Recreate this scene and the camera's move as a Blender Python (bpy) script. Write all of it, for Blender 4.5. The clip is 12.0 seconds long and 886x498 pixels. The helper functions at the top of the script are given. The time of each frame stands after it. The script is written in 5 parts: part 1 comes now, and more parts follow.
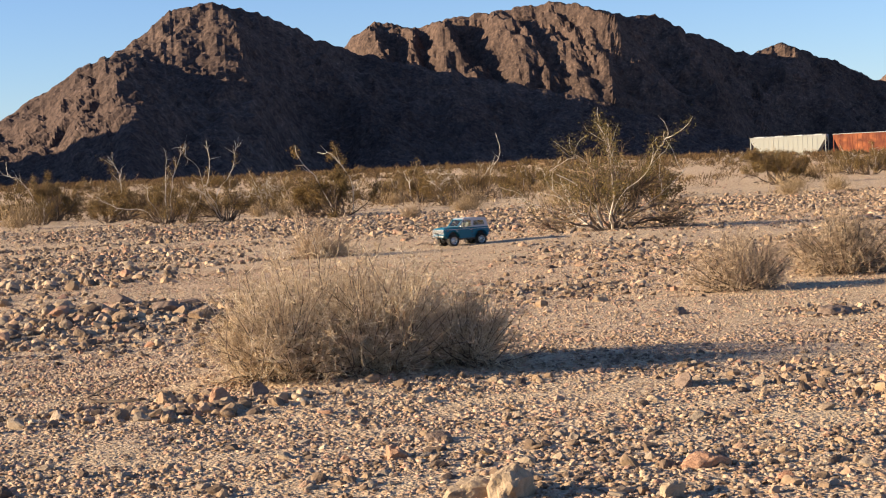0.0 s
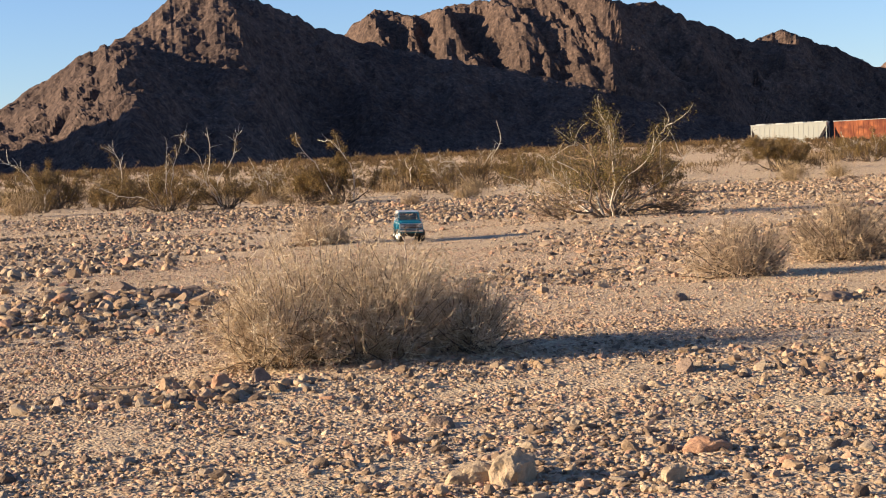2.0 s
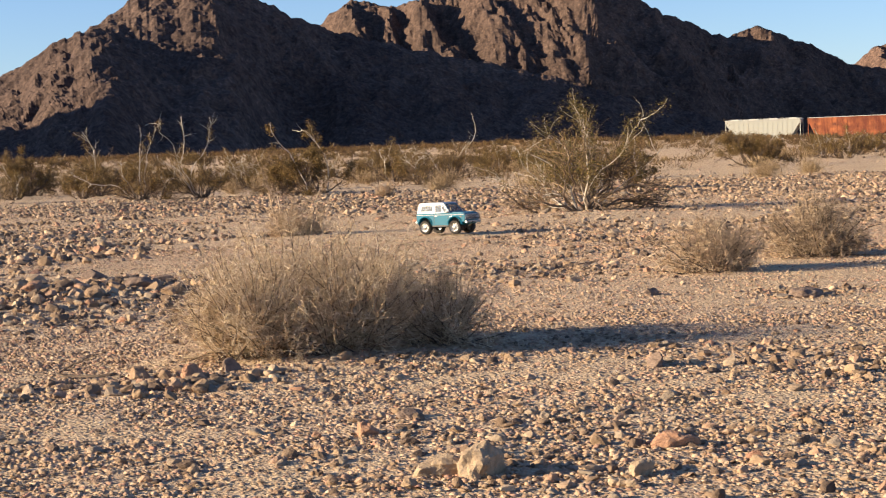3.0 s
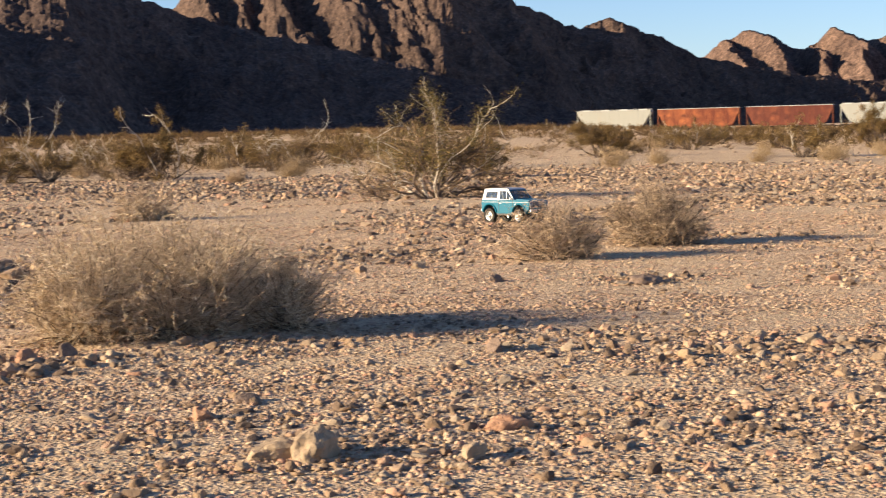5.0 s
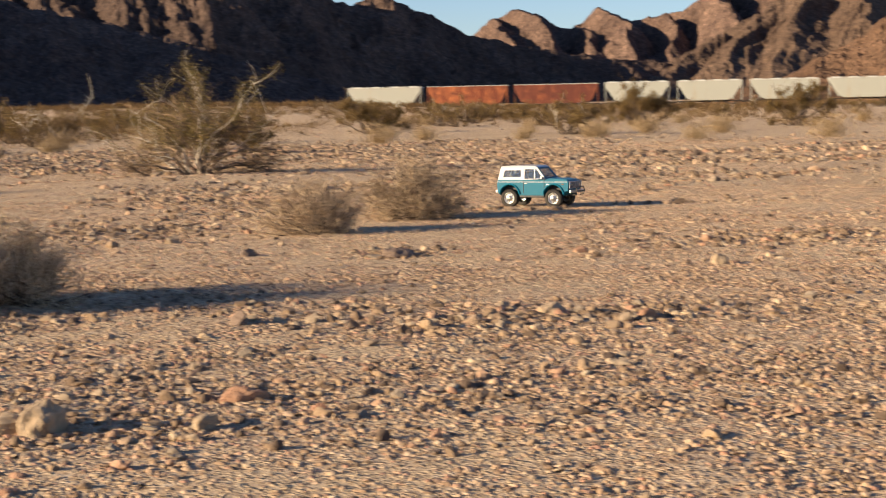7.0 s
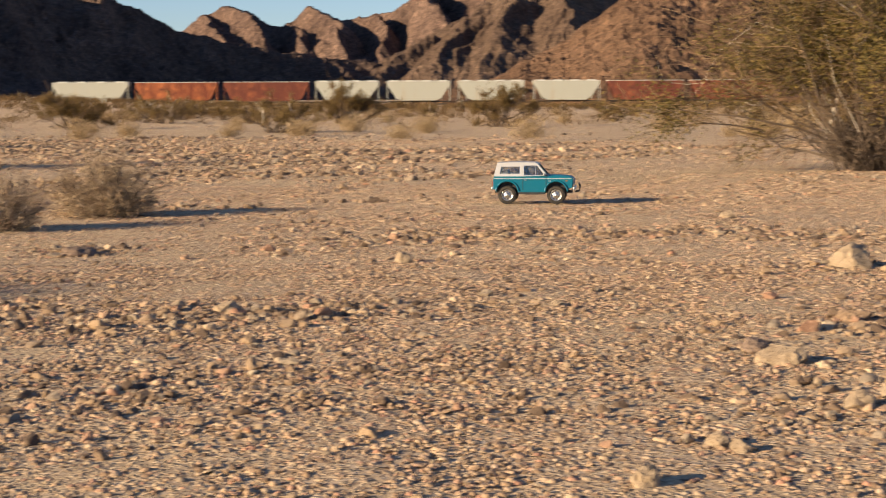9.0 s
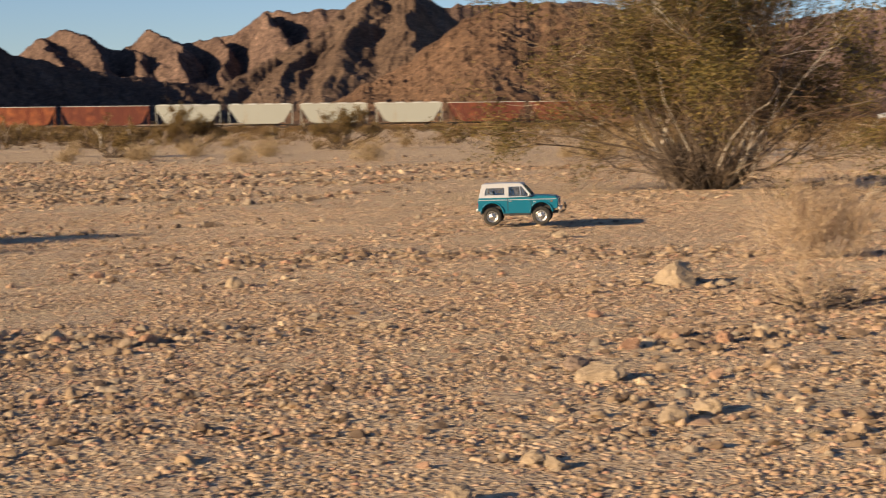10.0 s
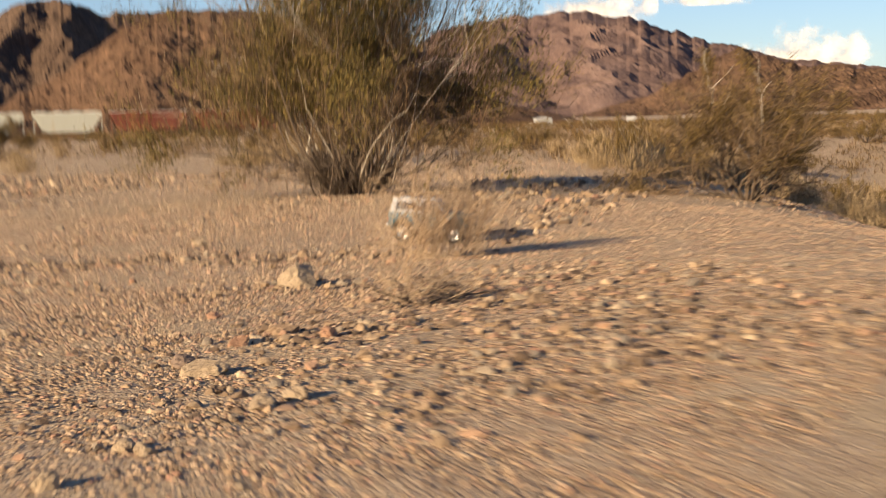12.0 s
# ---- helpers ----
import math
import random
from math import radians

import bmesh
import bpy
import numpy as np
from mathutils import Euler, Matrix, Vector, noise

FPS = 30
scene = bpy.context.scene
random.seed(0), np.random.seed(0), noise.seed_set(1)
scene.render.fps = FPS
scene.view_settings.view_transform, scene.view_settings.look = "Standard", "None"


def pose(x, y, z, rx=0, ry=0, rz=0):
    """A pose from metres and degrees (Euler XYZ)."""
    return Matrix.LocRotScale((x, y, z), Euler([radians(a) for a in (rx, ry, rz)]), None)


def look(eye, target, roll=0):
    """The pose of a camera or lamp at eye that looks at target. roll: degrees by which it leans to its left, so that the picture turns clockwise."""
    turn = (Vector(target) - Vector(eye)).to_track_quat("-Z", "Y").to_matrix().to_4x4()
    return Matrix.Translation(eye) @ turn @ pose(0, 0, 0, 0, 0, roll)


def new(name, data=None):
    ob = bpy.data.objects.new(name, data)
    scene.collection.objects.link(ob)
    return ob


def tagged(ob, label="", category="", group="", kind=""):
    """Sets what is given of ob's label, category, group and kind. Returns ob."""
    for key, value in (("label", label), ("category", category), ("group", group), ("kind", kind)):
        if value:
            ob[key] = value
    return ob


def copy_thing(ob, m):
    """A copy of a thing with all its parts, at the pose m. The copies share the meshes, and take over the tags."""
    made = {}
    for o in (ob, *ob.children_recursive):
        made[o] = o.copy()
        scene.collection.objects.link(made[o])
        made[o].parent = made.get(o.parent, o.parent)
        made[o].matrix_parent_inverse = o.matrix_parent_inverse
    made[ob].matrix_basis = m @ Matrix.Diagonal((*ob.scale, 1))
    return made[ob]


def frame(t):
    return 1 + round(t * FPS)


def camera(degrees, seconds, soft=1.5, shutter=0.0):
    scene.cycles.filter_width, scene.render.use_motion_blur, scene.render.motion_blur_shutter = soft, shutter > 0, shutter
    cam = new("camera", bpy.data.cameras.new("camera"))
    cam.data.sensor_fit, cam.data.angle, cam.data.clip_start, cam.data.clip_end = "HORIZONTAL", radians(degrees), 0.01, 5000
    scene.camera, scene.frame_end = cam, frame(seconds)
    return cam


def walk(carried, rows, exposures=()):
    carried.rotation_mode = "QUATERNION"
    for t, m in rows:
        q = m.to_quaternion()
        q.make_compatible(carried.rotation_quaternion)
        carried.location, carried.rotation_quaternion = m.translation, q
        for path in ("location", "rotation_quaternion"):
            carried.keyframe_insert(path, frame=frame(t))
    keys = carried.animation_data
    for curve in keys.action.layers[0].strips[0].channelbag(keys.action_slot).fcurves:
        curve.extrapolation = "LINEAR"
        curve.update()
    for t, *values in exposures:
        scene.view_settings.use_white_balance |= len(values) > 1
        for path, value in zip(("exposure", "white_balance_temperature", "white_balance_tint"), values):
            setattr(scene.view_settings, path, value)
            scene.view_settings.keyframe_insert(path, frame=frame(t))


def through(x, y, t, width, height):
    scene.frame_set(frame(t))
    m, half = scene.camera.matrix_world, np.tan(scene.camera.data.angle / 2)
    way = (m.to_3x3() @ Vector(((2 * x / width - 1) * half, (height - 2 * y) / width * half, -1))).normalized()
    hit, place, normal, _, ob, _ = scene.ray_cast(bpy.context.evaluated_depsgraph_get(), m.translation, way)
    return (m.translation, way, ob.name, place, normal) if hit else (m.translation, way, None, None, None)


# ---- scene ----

# ------------------------------------------------------------------ camera
cam = camera(29.69, 12.0, soft=1.12, shutter=0.7)
ROWS = [
    (0.0, 0.0000, 0.0000, 0.6270, 0.000, -2.401, 2.737),
    (0.5, -0.0020, -0.0039, 0.6258, -0.118, -2.555, 2.614),
    (1.0, -0.0018, 0.0053, 0.6252, -0.147, -2.617, 2.581),
    (1.5, -0.0019, -0.0040, 0.6252, -0.099, -2.684, 2.525),
    (2.0, -0.0020, -0.0076, 0.6229, 0.044, -2.821, 2.823),
    (2.5, 0.0002, -0.0050, 0.6247, -0.273, -2.930, 2.549),
    (4.5, 0.0246, -0.0150, 0.6171, -4.181, -3.780, 1.425),
    (5.0, 0.0385, -0.0155, 0.6157, -5.857, -3.712, 1.454),
    (5.5, 0.0501, -0.0061, 0.6147, -7.285, -3.667, 1.016),
    (6.0, 0.0677, -0.0160, 0.6128, -9.146, -3.854, 0.638),
    (6.5, 0.0878, -0.0335, 0.6127, -11.210, -4.171, 0.852),
    (7.0, 0.1151, -0.0403, 0.6017, -13.668, -4.679, 1.175),
    (9.0, 0.2167, -0.0501, 0.5989, -23.590, -4.857, 0.294),
    (9.5, 0.2409, -0.0680, 0.6016, -26.117, -4.583, 0.563),
    (10.0, 0.2599, -0.0863, 0.6017, -28.917, -4.139, 0.763),
    (10.5, 0.2808, -0.1026, 0.5980, -30.936, -4.456, 0.748),
    (11.0, 0.3013, -0.1164, 0.6001, -33.159, -4.719, 0.866),
    (11.5, 0.3308, -0.1497, 0.6034, -36.394, -4.588, 0.206),
    (11.7, 0.3430, -0.1610, 0.6045, -38.140, -4.550, 0.206),
    (11.9, 0.3500, -0.1750, 0.6070, -40.360, -4.540, 0.400),
    (12.0, 0.2254, -0.4415, 0.6094, -40.286, -4.114, 1.562),
]
walk(cam, [(t, pose(x, y, z, 90 + pitch, 0, yaw) @ pose(0, 0, 0, 0, 0, -roll)) for t, x, y, z, yaw, pitch, roll in ROWS],
     [(0.0, 1.38, 6420, 10), (2.5, 1.38, 6460, 10), (5.5, 1.40, 6600, 10), (7.0, 1.15, 6780, 10), (9.0, 1.02, 6880, 10), (9.5, 0.87, 6910, 10), (10.0, 0.84, 6930, 10), (11.6, 0.84, 6960, 10), (12.0, 0.93, 6960, 10)])
EYE = 0.627

# ------------------------------------------------------------------ light
SUN_EL, SUN_AZ = 14.8, 263.0          # degrees; azimuth clockwise from ahead
world = bpy.data.worlds.new("world")
scene.world = world
world.use_nodes = True
wn = world.node_tree.nodes
sky = wn.new("ShaderNodeTexSky")
sky.sky_type, sky.sun_disc = "NISHITA", False
sky.sun_elevation, sky.sun_rotation = radians(SUN_EL), radians(SUN_AZ)
sky.altitude, sky.air_density, sky.dust_density, sky.ozone_density = 800, 0.98, 0.2, 3.0
wn["Background"].inputs["Strength"].default_value = 0.063
tint = wn.new("ShaderNodeMix")
tint.data_type, tint.blend_type = "RGBA", "MULTIPLY"
tint.inputs[0].default_value, tint.inputs[7].default_value = 1.0, (0.92, 0.95, 1.14, 1)
world.node_tree.links.new(sky.outputs[0], tint.inputs[6])
world.node_tree.links.new(tint.outputs[2], wn["Background"].inputs[0])
sun = new("sun", bpy.data.lights.new("sun", "SUN"))
sun.data.energy, sun.data.angle, sun.data.color = 4.9, radians(0.55), (1.0, 0.80, 0.55)
_a, _e = radians(SUN_AZ), radians(SUN_EL)
sun.matrix_world = look((math.sin(_a) * math.cos(_e) * 50, math.cos(_a) * math.cos(_e) * 50, math.sin(_e) * 50), (0, 0, 0))


# ------------------------------------------------------------------ materials
def material(name):
    m = bpy.data.materials.new(name)
    m.use_nodes = True
    return m, m.node_tree.nodes, m.node_tree.links, m.node_tree.nodes["Principled BSDF"]


def ramp(nodes, stops, interpolation="LINEAR"):
    r = nodes.new("ShaderNodeValToRGB")
    r.color_ramp.interpolation = interpolation
    while len(r.color_ramp.elements) < len(stops):
        r.color_ramp.elements.new(0.5)
    for e, (p, c) in zip(r.color_ramp.elements, stops):
        e.position, e.color = p, (*c, 1)
    return r


def mixed(nodes, links, fac, a, b, blend="MIX"):
    n = nodes.new("ShaderNodeMix")
    n.data_type, n.blend_type = "RGBA", blend
    for s, v in ((0, fac), (6, a), (7, b)):
        if isinstance(v, bpy.types.NodeSocket):
            links.new(v, n.inputs[s])
        else:
            n.inputs[s].default_value = v if s == 0 else (*v, 1)
    return n.outputs[2]


def noise_node(nodes, links, coord, scale, detail=4, rough=0.55):
    n = nodes.new("ShaderNodeTexNoise")
    n.inputs["Scale"].default_value, n.inputs["Detail"].default_value, n.inputs["Roughness"].default_value = scale, detail, rough
    links.new(coord, n.inputs["Vector"])
    return n.outputs["Fac"]


def bumped(nodes, links, bsdf, height, distance, strength=1.0, below=None):
    b = nodes.new("ShaderNodeBump")
    b.inputs["Distance"].default_value, b.inputs["Strength"].default_value = distance, strength
    links.new(height, b.inputs["Height"])
    if below:
        links.new(below, b.inputs["Normal"])
    links.new(b.outputs[0], bsdf.inputs["Normal"])
    return b.outputs[0]


def ground_material():
    m, n, l, b = material("desert_sand")
    co = n.new("ShaderNodeTexCoord").outputs["Object"]
    base = ramp(n, [(0.3, (0.48, 0.352, 0.208)), (0.55, (0.57, 0.428, 0.262)), (0.75, (0.62, 0.480, 0.308))])
    l.new(noise_node(n, l, co, 0.35, 5), base.inputs[0])
    # close-lying pebbles of two sizes: each cell of the pattern is one pebble, coloured and domed
    colours, heights = [], []
    for size in (62, 118):
        warp = n.new("ShaderNodeMix")
        warp.data_type, warp.blend_type = "RGBA", "LINEAR_LIGHT"
        warp.inputs[0].default_value = 0.006
        l.new(co, warp.inputs[6])
        wob = n.new("ShaderNodeTexNoise")
        wob.inputs["Scale"].default_value = 40
        l.new(co, wob.inputs["Vector"])
        l.new(wob.outputs["Color"], warp.inputs[7])
        v = n.new("ShaderNodeTexVoronoi")
        v.inputs["Scale"].default_value = size
        l.new(warp.outputs[2], v.inputs["Vector"])
        sep = n.new("ShaderNodeSeparateColor")
        l.new(v.outputs["Color"], sep.inputs[0])
        grit = ramp(n, [(0.0, (0.204, 0.124, 0.084)), (0.2, (0.357, 0.239, 0.147)), (0.45, (0.530, 0.378, 0.228)), (0.7, (0.643, 0.493, 0.328)), (0.85, (0.459, 0.296, 0.185)), (1.0, (0.714, 0.584, 0.427))])
        l.new(sep.outputs[0], grit.inputs[0])
        colours.append(grit.outputs[0])
        dome = n.new("ShaderNodeMapRange")
        dome.interpolation_type = "SMOOTHERSTEP"
        for k, value in ((1, 0.62), (2, 0.08), (3, 0.0), (4, 1.0)):
            dome.inputs[k].default_value = value
        l.new(v.outputs["Distance"], dome.inputs[0])
        tall = n.new("ShaderNodeMath")
        tall.operation = "MULTIPLY"
        l.new(dome.outputs[0], tall.inputs[0])
        l.new(sep.outputs[1], tall.inputs[1])
        heights.append(tall.outputs[0])
    patch = ramp(n, [(0.36, (0.4, 0.4, 0.4)), (0.56, (0.92, 0.92, 0.92))])
    l.new(noise_node(n, l, co, 0.9, 5), patch.inputs[0])
    both = mixed(n, l, 0.5, colours[0], colours[1])
    l.new(mixed(n, l, patch.outputs[0], base.outputs[0], both), b.inputs["Base Color"])
    b.inputs["Roughness"].default_value = 0.95
    b.inputs["Specular IOR Level"].default_value = 0.15
    first = bumped(n, l, b, heights[0], 0.011, 1.0)
    second = bumped(n, l, b, heights[1], 0.006, 0.9, first)
    bumped(n, l, b, noise_node(n, l, co, 160, 3, 0.7), 0.002, 0.7, second)
    return m


def stone_material(name, island=True, stops=None):
    m, n, l, b = material(name)
    co = n.new("ShaderNodeTexCoord").outputs["Object"]
    if island:
        rnd = n.new("ShaderNodeNewGeometry").outputs["Random Per Island"]
    else:
        rnd = n.new("ShaderNodeObjectInfo").outputs["Random"]
    col = ramp(n, stops or [(0.0, (0.185, 0.124, 0.086)), (0.16, (0.285, 0.192, 0.122)), (0.34, (0.41, 0.280, 0.182)), (0.46, (0.465, 0.328, 0.216)), (0.6, (0.51, 0.374, 0.257)), (0.67, (0.36, 0.212, 0.145)),
                   (0.74, (0.33, 0.258, 0.185)), (0.84, (0.50, 0.38, 0.255)), (0.92, (0.43, 0.235, 0.160)), (1.0, (0.54, 0.43, 0.31))])
    l.new(rnd, col.inputs[0])
    dirt = ramp(n, [(0.35, (0.78, 0.76, 0.74)), (0.6, (1.06, 1.04, 1.0))])
    l.new(noise_node(n, l, co, 45, 5, 0.65), dirt.inputs[0])
    l.new(mixed(n, l, 1.0, col.outputs[0], dirt.outputs[0], "MULTIPLY"), b.inputs["Base Color"])
    b.inputs["Roughness"].default_value = 0.85
    b.inputs["Specular IOR Level"].default_value = 0.25
    bumped(n, l, b, noise_node(n, l, co, 90, 5, 0.7), 0.004, 0.8)
    return m


def mountain_material(name, dark, mid, light, scale, spots=1.0):
    m, n, l, b = material(name)
    co = n.new("ShaderNodeTexCoord").outputs["Object"]
    a = noise_node(n, l, co, 0.022 * scale, 8, 0.62)
    c = ramp(n, [(0.32, dark), (0.5, mid), (0.7, light)])
    l.new(a, c.inputs[0])
    fine = noise_node(n, l, co, 0.28 * scale, 8, 0.72)
    f = ramp(n, [(0.38, (0.50, 0.49, 0.48)), (0.52, (0.97, 0.95, 0.92)), (0.66, (1.5, 1.44, 1.34))])
    l.new(fine, f.inputs[0])
    # boulders and outcrops, pale, rust and dark
    speck = noise_node(n, l, co, 0.8 * scale, 6, 0.75)
    g = ramp(n, [(0.38, (0.5, 0.5, 0.51)), (0.5, (0.98, 0.95, 0.94)), (0.58, (1.3, 1.18, 1.08)), (0.68, (2.5, 2.4, 2.25))])
    l.new(speck, g.inputs[0])
    rocky = mixed(n, l, spots, c.outputs[0], f.outputs[0], "MULTIPLY")
    l.new(mixed(n, l, spots, rocky, g.outputs[0], "MULTIPLY"), b.inputs["Base Color"])
    b.inputs["Roughness"].default_value = 1.0
    b.inputs["Specular IOR Level"].default_value = 0.05
    one = bumped(n, l, b, noise_node(n, l, co, 0.09 * scale, 8, 0.7), 4.0 / scale, 0.25)
    two = bumped(n, l, b, fine, 1.2 / scale, 0.25, one)
    bumped(n, l, b, speck, 0.9 / scale, 0.35, two)
    return m


def plant_material(name, stops, rough=0.8, through=0.0):
    m, n, l, b = material(name)
    col = ramp(n, stops)
    l.new(n.new("ShaderNodeNewGeometry").outputs["Random Per Island"], col.inputs[0])
    l.new(col.outputs[0], b.inputs["Base Color"])
    b.inputs["Roughness"].default_value = rough
    b.inputs["Specular IOR Level"].default_value = 0.3
    if through:
        t = n.new("ShaderNodeBsdfTranslucent")
        l.new(col.outputs[0], t.inputs[0])
        mix = n.new("ShaderNodeMixShader")
        mix.inputs[0].default_value = through
        l.new(b.outputs[0], mix.inputs[1])
        l.new(t.outputs[0], mix.inputs[2])
        l.new(mix.outputs[0], n["Material Output"].inputs[0])
    return m


def plain(name, color, rough=0.5, metal=0.0, coat=0.0, dust=0.0, spec=0.5):
    """A paint, rubber or metal with fine dust on it."""
    m, n, l, b = material(name)
    co = n.new("ShaderNodeTexCoord").outputs["Object"]
    k = ramp(n, [(0.45, (0, 0, 0)), (0.75, (1, 1, 1))])
    l.new(noise_node(n, l, co, 35, 6, 0.65), k.inputs[0])
    mul = n.new("ShaderNodeMath")
    mul.operation = "MULTIPLY"
    mul.inputs[1].default_value = dust
    l.new(k.outputs[0], mul.inputs[0])
    l.new(mixed(n, l, mul.outputs[0], color, (0.42, 0.32, 0.21)), b.inputs["Base Color"])
    b.inputs["Roughness"].default_value, b.inputs["Metallic"].default_value = rough, metal
    b.inputs["Coat Weight"].default_value, b.inputs["Coat Roughness"].default_value = coat, 0.08
    b.inputs["Specular IOR Level"].default_value = spec
    return m


def glass_material(name, tint):
    m, n, l, b = material(name)
    t, g, mix = n.new("ShaderNodeBsdfTransparent"), n.new("ShaderNodeBsdfGlossy"), n.new("ShaderNodeMixShader")
    t.inputs[0].default_value, g.inputs["Roughness"].default_value, mix.inputs[0].default_value = (*tint, 1), 0.12, 0.09
    l.new(t.outputs[0], mix.inputs[1])
    l.new(g.outputs[0], mix.inputs[2])
    l.new(mix.outputs[0], n["Material Output"].inputs[0])
    return m


def rusty(name, paint, rust, amount, scale=0.35):
    """Weathered freight-car paint with rust that runs down the sides."""
    m, n, l, b = material(name)
    co = n.new("ShaderNodeTexCoord").outputs["Object"]
    mp = n.new("ShaderNodeMapping")
    mp.inputs["Scale"].default_value = (1.0, 1.0, 0.22)
    l.new(co, mp.inputs[0])
    k = ramp(n, [(amount - 0.12, (0, 0, 0)), (amount + 0.1, (1, 1, 1))])
    l.new(noise_node(n, l, mp.outputs[0], 0.55, 7, 0.7), k.inputs[0])
    r2 = ramp(n, [(0.35, rust[0]), (0.65, rust[1])])
    l.new(noise_node(n, l, co, scale, 6, 0.6), r2.inputs[0])
    l.new(mixed(n, l, k.outputs[0], r2.outputs[0], paint), b.inputs["Base Color"])
    b.inputs["Roughness"].default_value = 0.75
    b.inputs["Specular IOR Level"].default_value = 0.2
    bumped(n, l, b, noise_node(n, l, co, 3, 6, 0.7), 0.02, 0.6)
    return m


SAND = ground_material()
GRAVEL = stone_material("gravel_mix")
COBBLE = stone_material("varnished_cobble", stops=[(0.0, (0.092, 0.065, 0.049)), (0.15, (0.160, 0.111, 0.076)), (0.4, (0.245, 0.171, 0.110)), (0.55, (0.36, 0.254, 0.160)), (0.66, (0.230, 0.190, 0.150)), (0.8, (0.37, 0.285, 0.198)), (0.9, (0.34, 0.190, 0.125)), (1.0, (0.52, 0.415, 0.285))])
STONE = stone_material("single_stone", island=False)
ROCK = mountain_material("dark_rock", (0.063, 0.047, 0.042), (0.091, 0.066, 0.056), (0.126, 0.090, 0.075), 1.0, 0.75)
PEAK_ROCK = mountain_material("dark_varnished_rock", (0.064, 0.048, 0.044), (0.086, 0.064, 0.057), (0.114, 0.084, 0.072), 1.0, 0.75)
RED_ROCK = mountain_material("red_brown_slope", (0.085, 0.053, 0.037), (0.122, 0.077, 0.052), (0.17, 0.108, 0.074), 1.2, 0.7)
# Lighter than dark_rock: sunlight and haze on the range put into colour.
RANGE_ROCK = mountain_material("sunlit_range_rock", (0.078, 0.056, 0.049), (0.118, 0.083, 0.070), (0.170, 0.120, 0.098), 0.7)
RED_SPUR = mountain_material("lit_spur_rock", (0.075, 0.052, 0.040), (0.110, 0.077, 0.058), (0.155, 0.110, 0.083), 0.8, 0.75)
# Pale and low in contrast: the haze is mixed into this rock colour.
HAZED_ROCK = mountain_material("hazed_far_rock", (0.115, 0.077, 0.070), (0.165, 0.112, 0.098), (0.225, 0.157, 0.136), 0.5, 0.45)
TWIG = plant_material("grey_dry_twig", [(0, (0.24, 0.166, 0.10)), (0.5, (0.40, 0.292, 0.19)), (1, (0.56, 0.439, 0.30))], 0.8, 0.2)
SHRUB = plant_material("tan_shrub_twig", [(0, (0.34, 0.250, 0.155)), (0.4, (0.56, 0.430, 0.275)), (0.8, (0.72, 0.59, 0.42)), (1, (0.84, 0.73, 0.57))], 0.8, 0.3)
STRAW = plant_material("pale_straw_twig", [(0, (0.33, 0.239, 0.155)), (0.5, (0.46, 0.341, 0.225)), (1, (0.60, 0.468, 0.33))], 0.8, 0.2)
CLUMP = plant_material("golden_dry_grass", [(0, (0.21, 0.145, 0.075)), (0.5, (0.33, 0.235, 0.13)), (1, (0.46, 0.34, 0.20))], 0.8, 0.15)
WEED = plant_material("feathery_straw", [(0, (0.42, 0.29, 0.185)), (0.5, (0.55, 0.40, 0.26)), (1, (0.66, 0.51, 0.36))], 0.8, 0.3)
WOOD = plant_material("brown_creosote_twig", [(0, (0.07, 0.048, 0.03)), (0.6, (0.155, 0.100, 0.056)), (1, (0.27, 0.180, 0.105))])
BRUSH = plant_material("brown_brush", [(0, (0.055, 0.032, 0.013)), (0.5, (0.125, 0.074, 0.029)), (1, (0.22, 0.138, 0.060))], 0.8, 0.1)
BARK = plant_material("dark_bark", [(0, (0.065, 0.046, 0.033)), (1, (0.15, 0.110, 0.080))])
BONE = plant_material("bleached_branch", [(0, (0.34, 0.29, 0.23)), (1, (0.56, 0.50, 0.42))])
LEAF = plant_material("olive_leaf", [(0, (0.040, 0.034, 0.010)), (0.5, (0.125, 0.096, 0.026)), (0.85, (0.205, 0.145, 0.042)), (1, (0.30, 0.205, 0.070))], 0.6, 0.25)
GOLD = plant_material("golden_leaf", [(0, (0.078, 0.050, 0.015)), (0.5, (0.155, 0.100, 0.032)), (1, (0.27, 0.178, 0.066))], 0.7, 0.25)
TEAL = plain("teal_paint", (0.0005, 0.112, 0.177), 0.42, 0.0, 0.08, 0.015, 0.25)
WHITE = plain("white_paint", (0.40, 0.40, 0.41), 0.4, 0, 0.25, 0.05)
CHROME = plain("chrome", (0.58, 0.57, 0.55), 0.38, 1.0, 0, 0.08)
RUBBER = plain("black_rubber", (0.022, 0.021, 0.02), 0.85, 0, 0, 0.22, 0.3)
BLACK = plain("black_plastic", (0.018, 0.018, 0.019), 0.5, 0, 0, 0.1)
CABIN = plain("grey_seat_plastic", (0.30, 0.28, 0.25), 0.8)
GLASS = glass_material("tinted_window", (0.80, 0.82, 0.80))
LENS = plain("clear_lens", (0.42, 0.43, 0.42), 0.15, 0.5, 0.3)
RED_LENS = plain("red_lens", (0.35, 0.012, 0.01), 0.25, 0, 0.5)
AMBER = plain("amber_lens", (0.25, 0.10, 0.03), 0.25, 0, 0.5)
HOPPER_WHITE = rusty("weathered_white_hopper", (0.36, 0.365, 0.32), ((0.27, 0.20, 0.11), (0.46, 0.40, 0.30)), 0.34)
HOPPER_RED = rusty("rusted_red_gondola", (0.14, 0.040, 0.024), ((0.46, 0.155, 0.06), (0.13, 0.045, 0.028)), 0.53, 0.8)
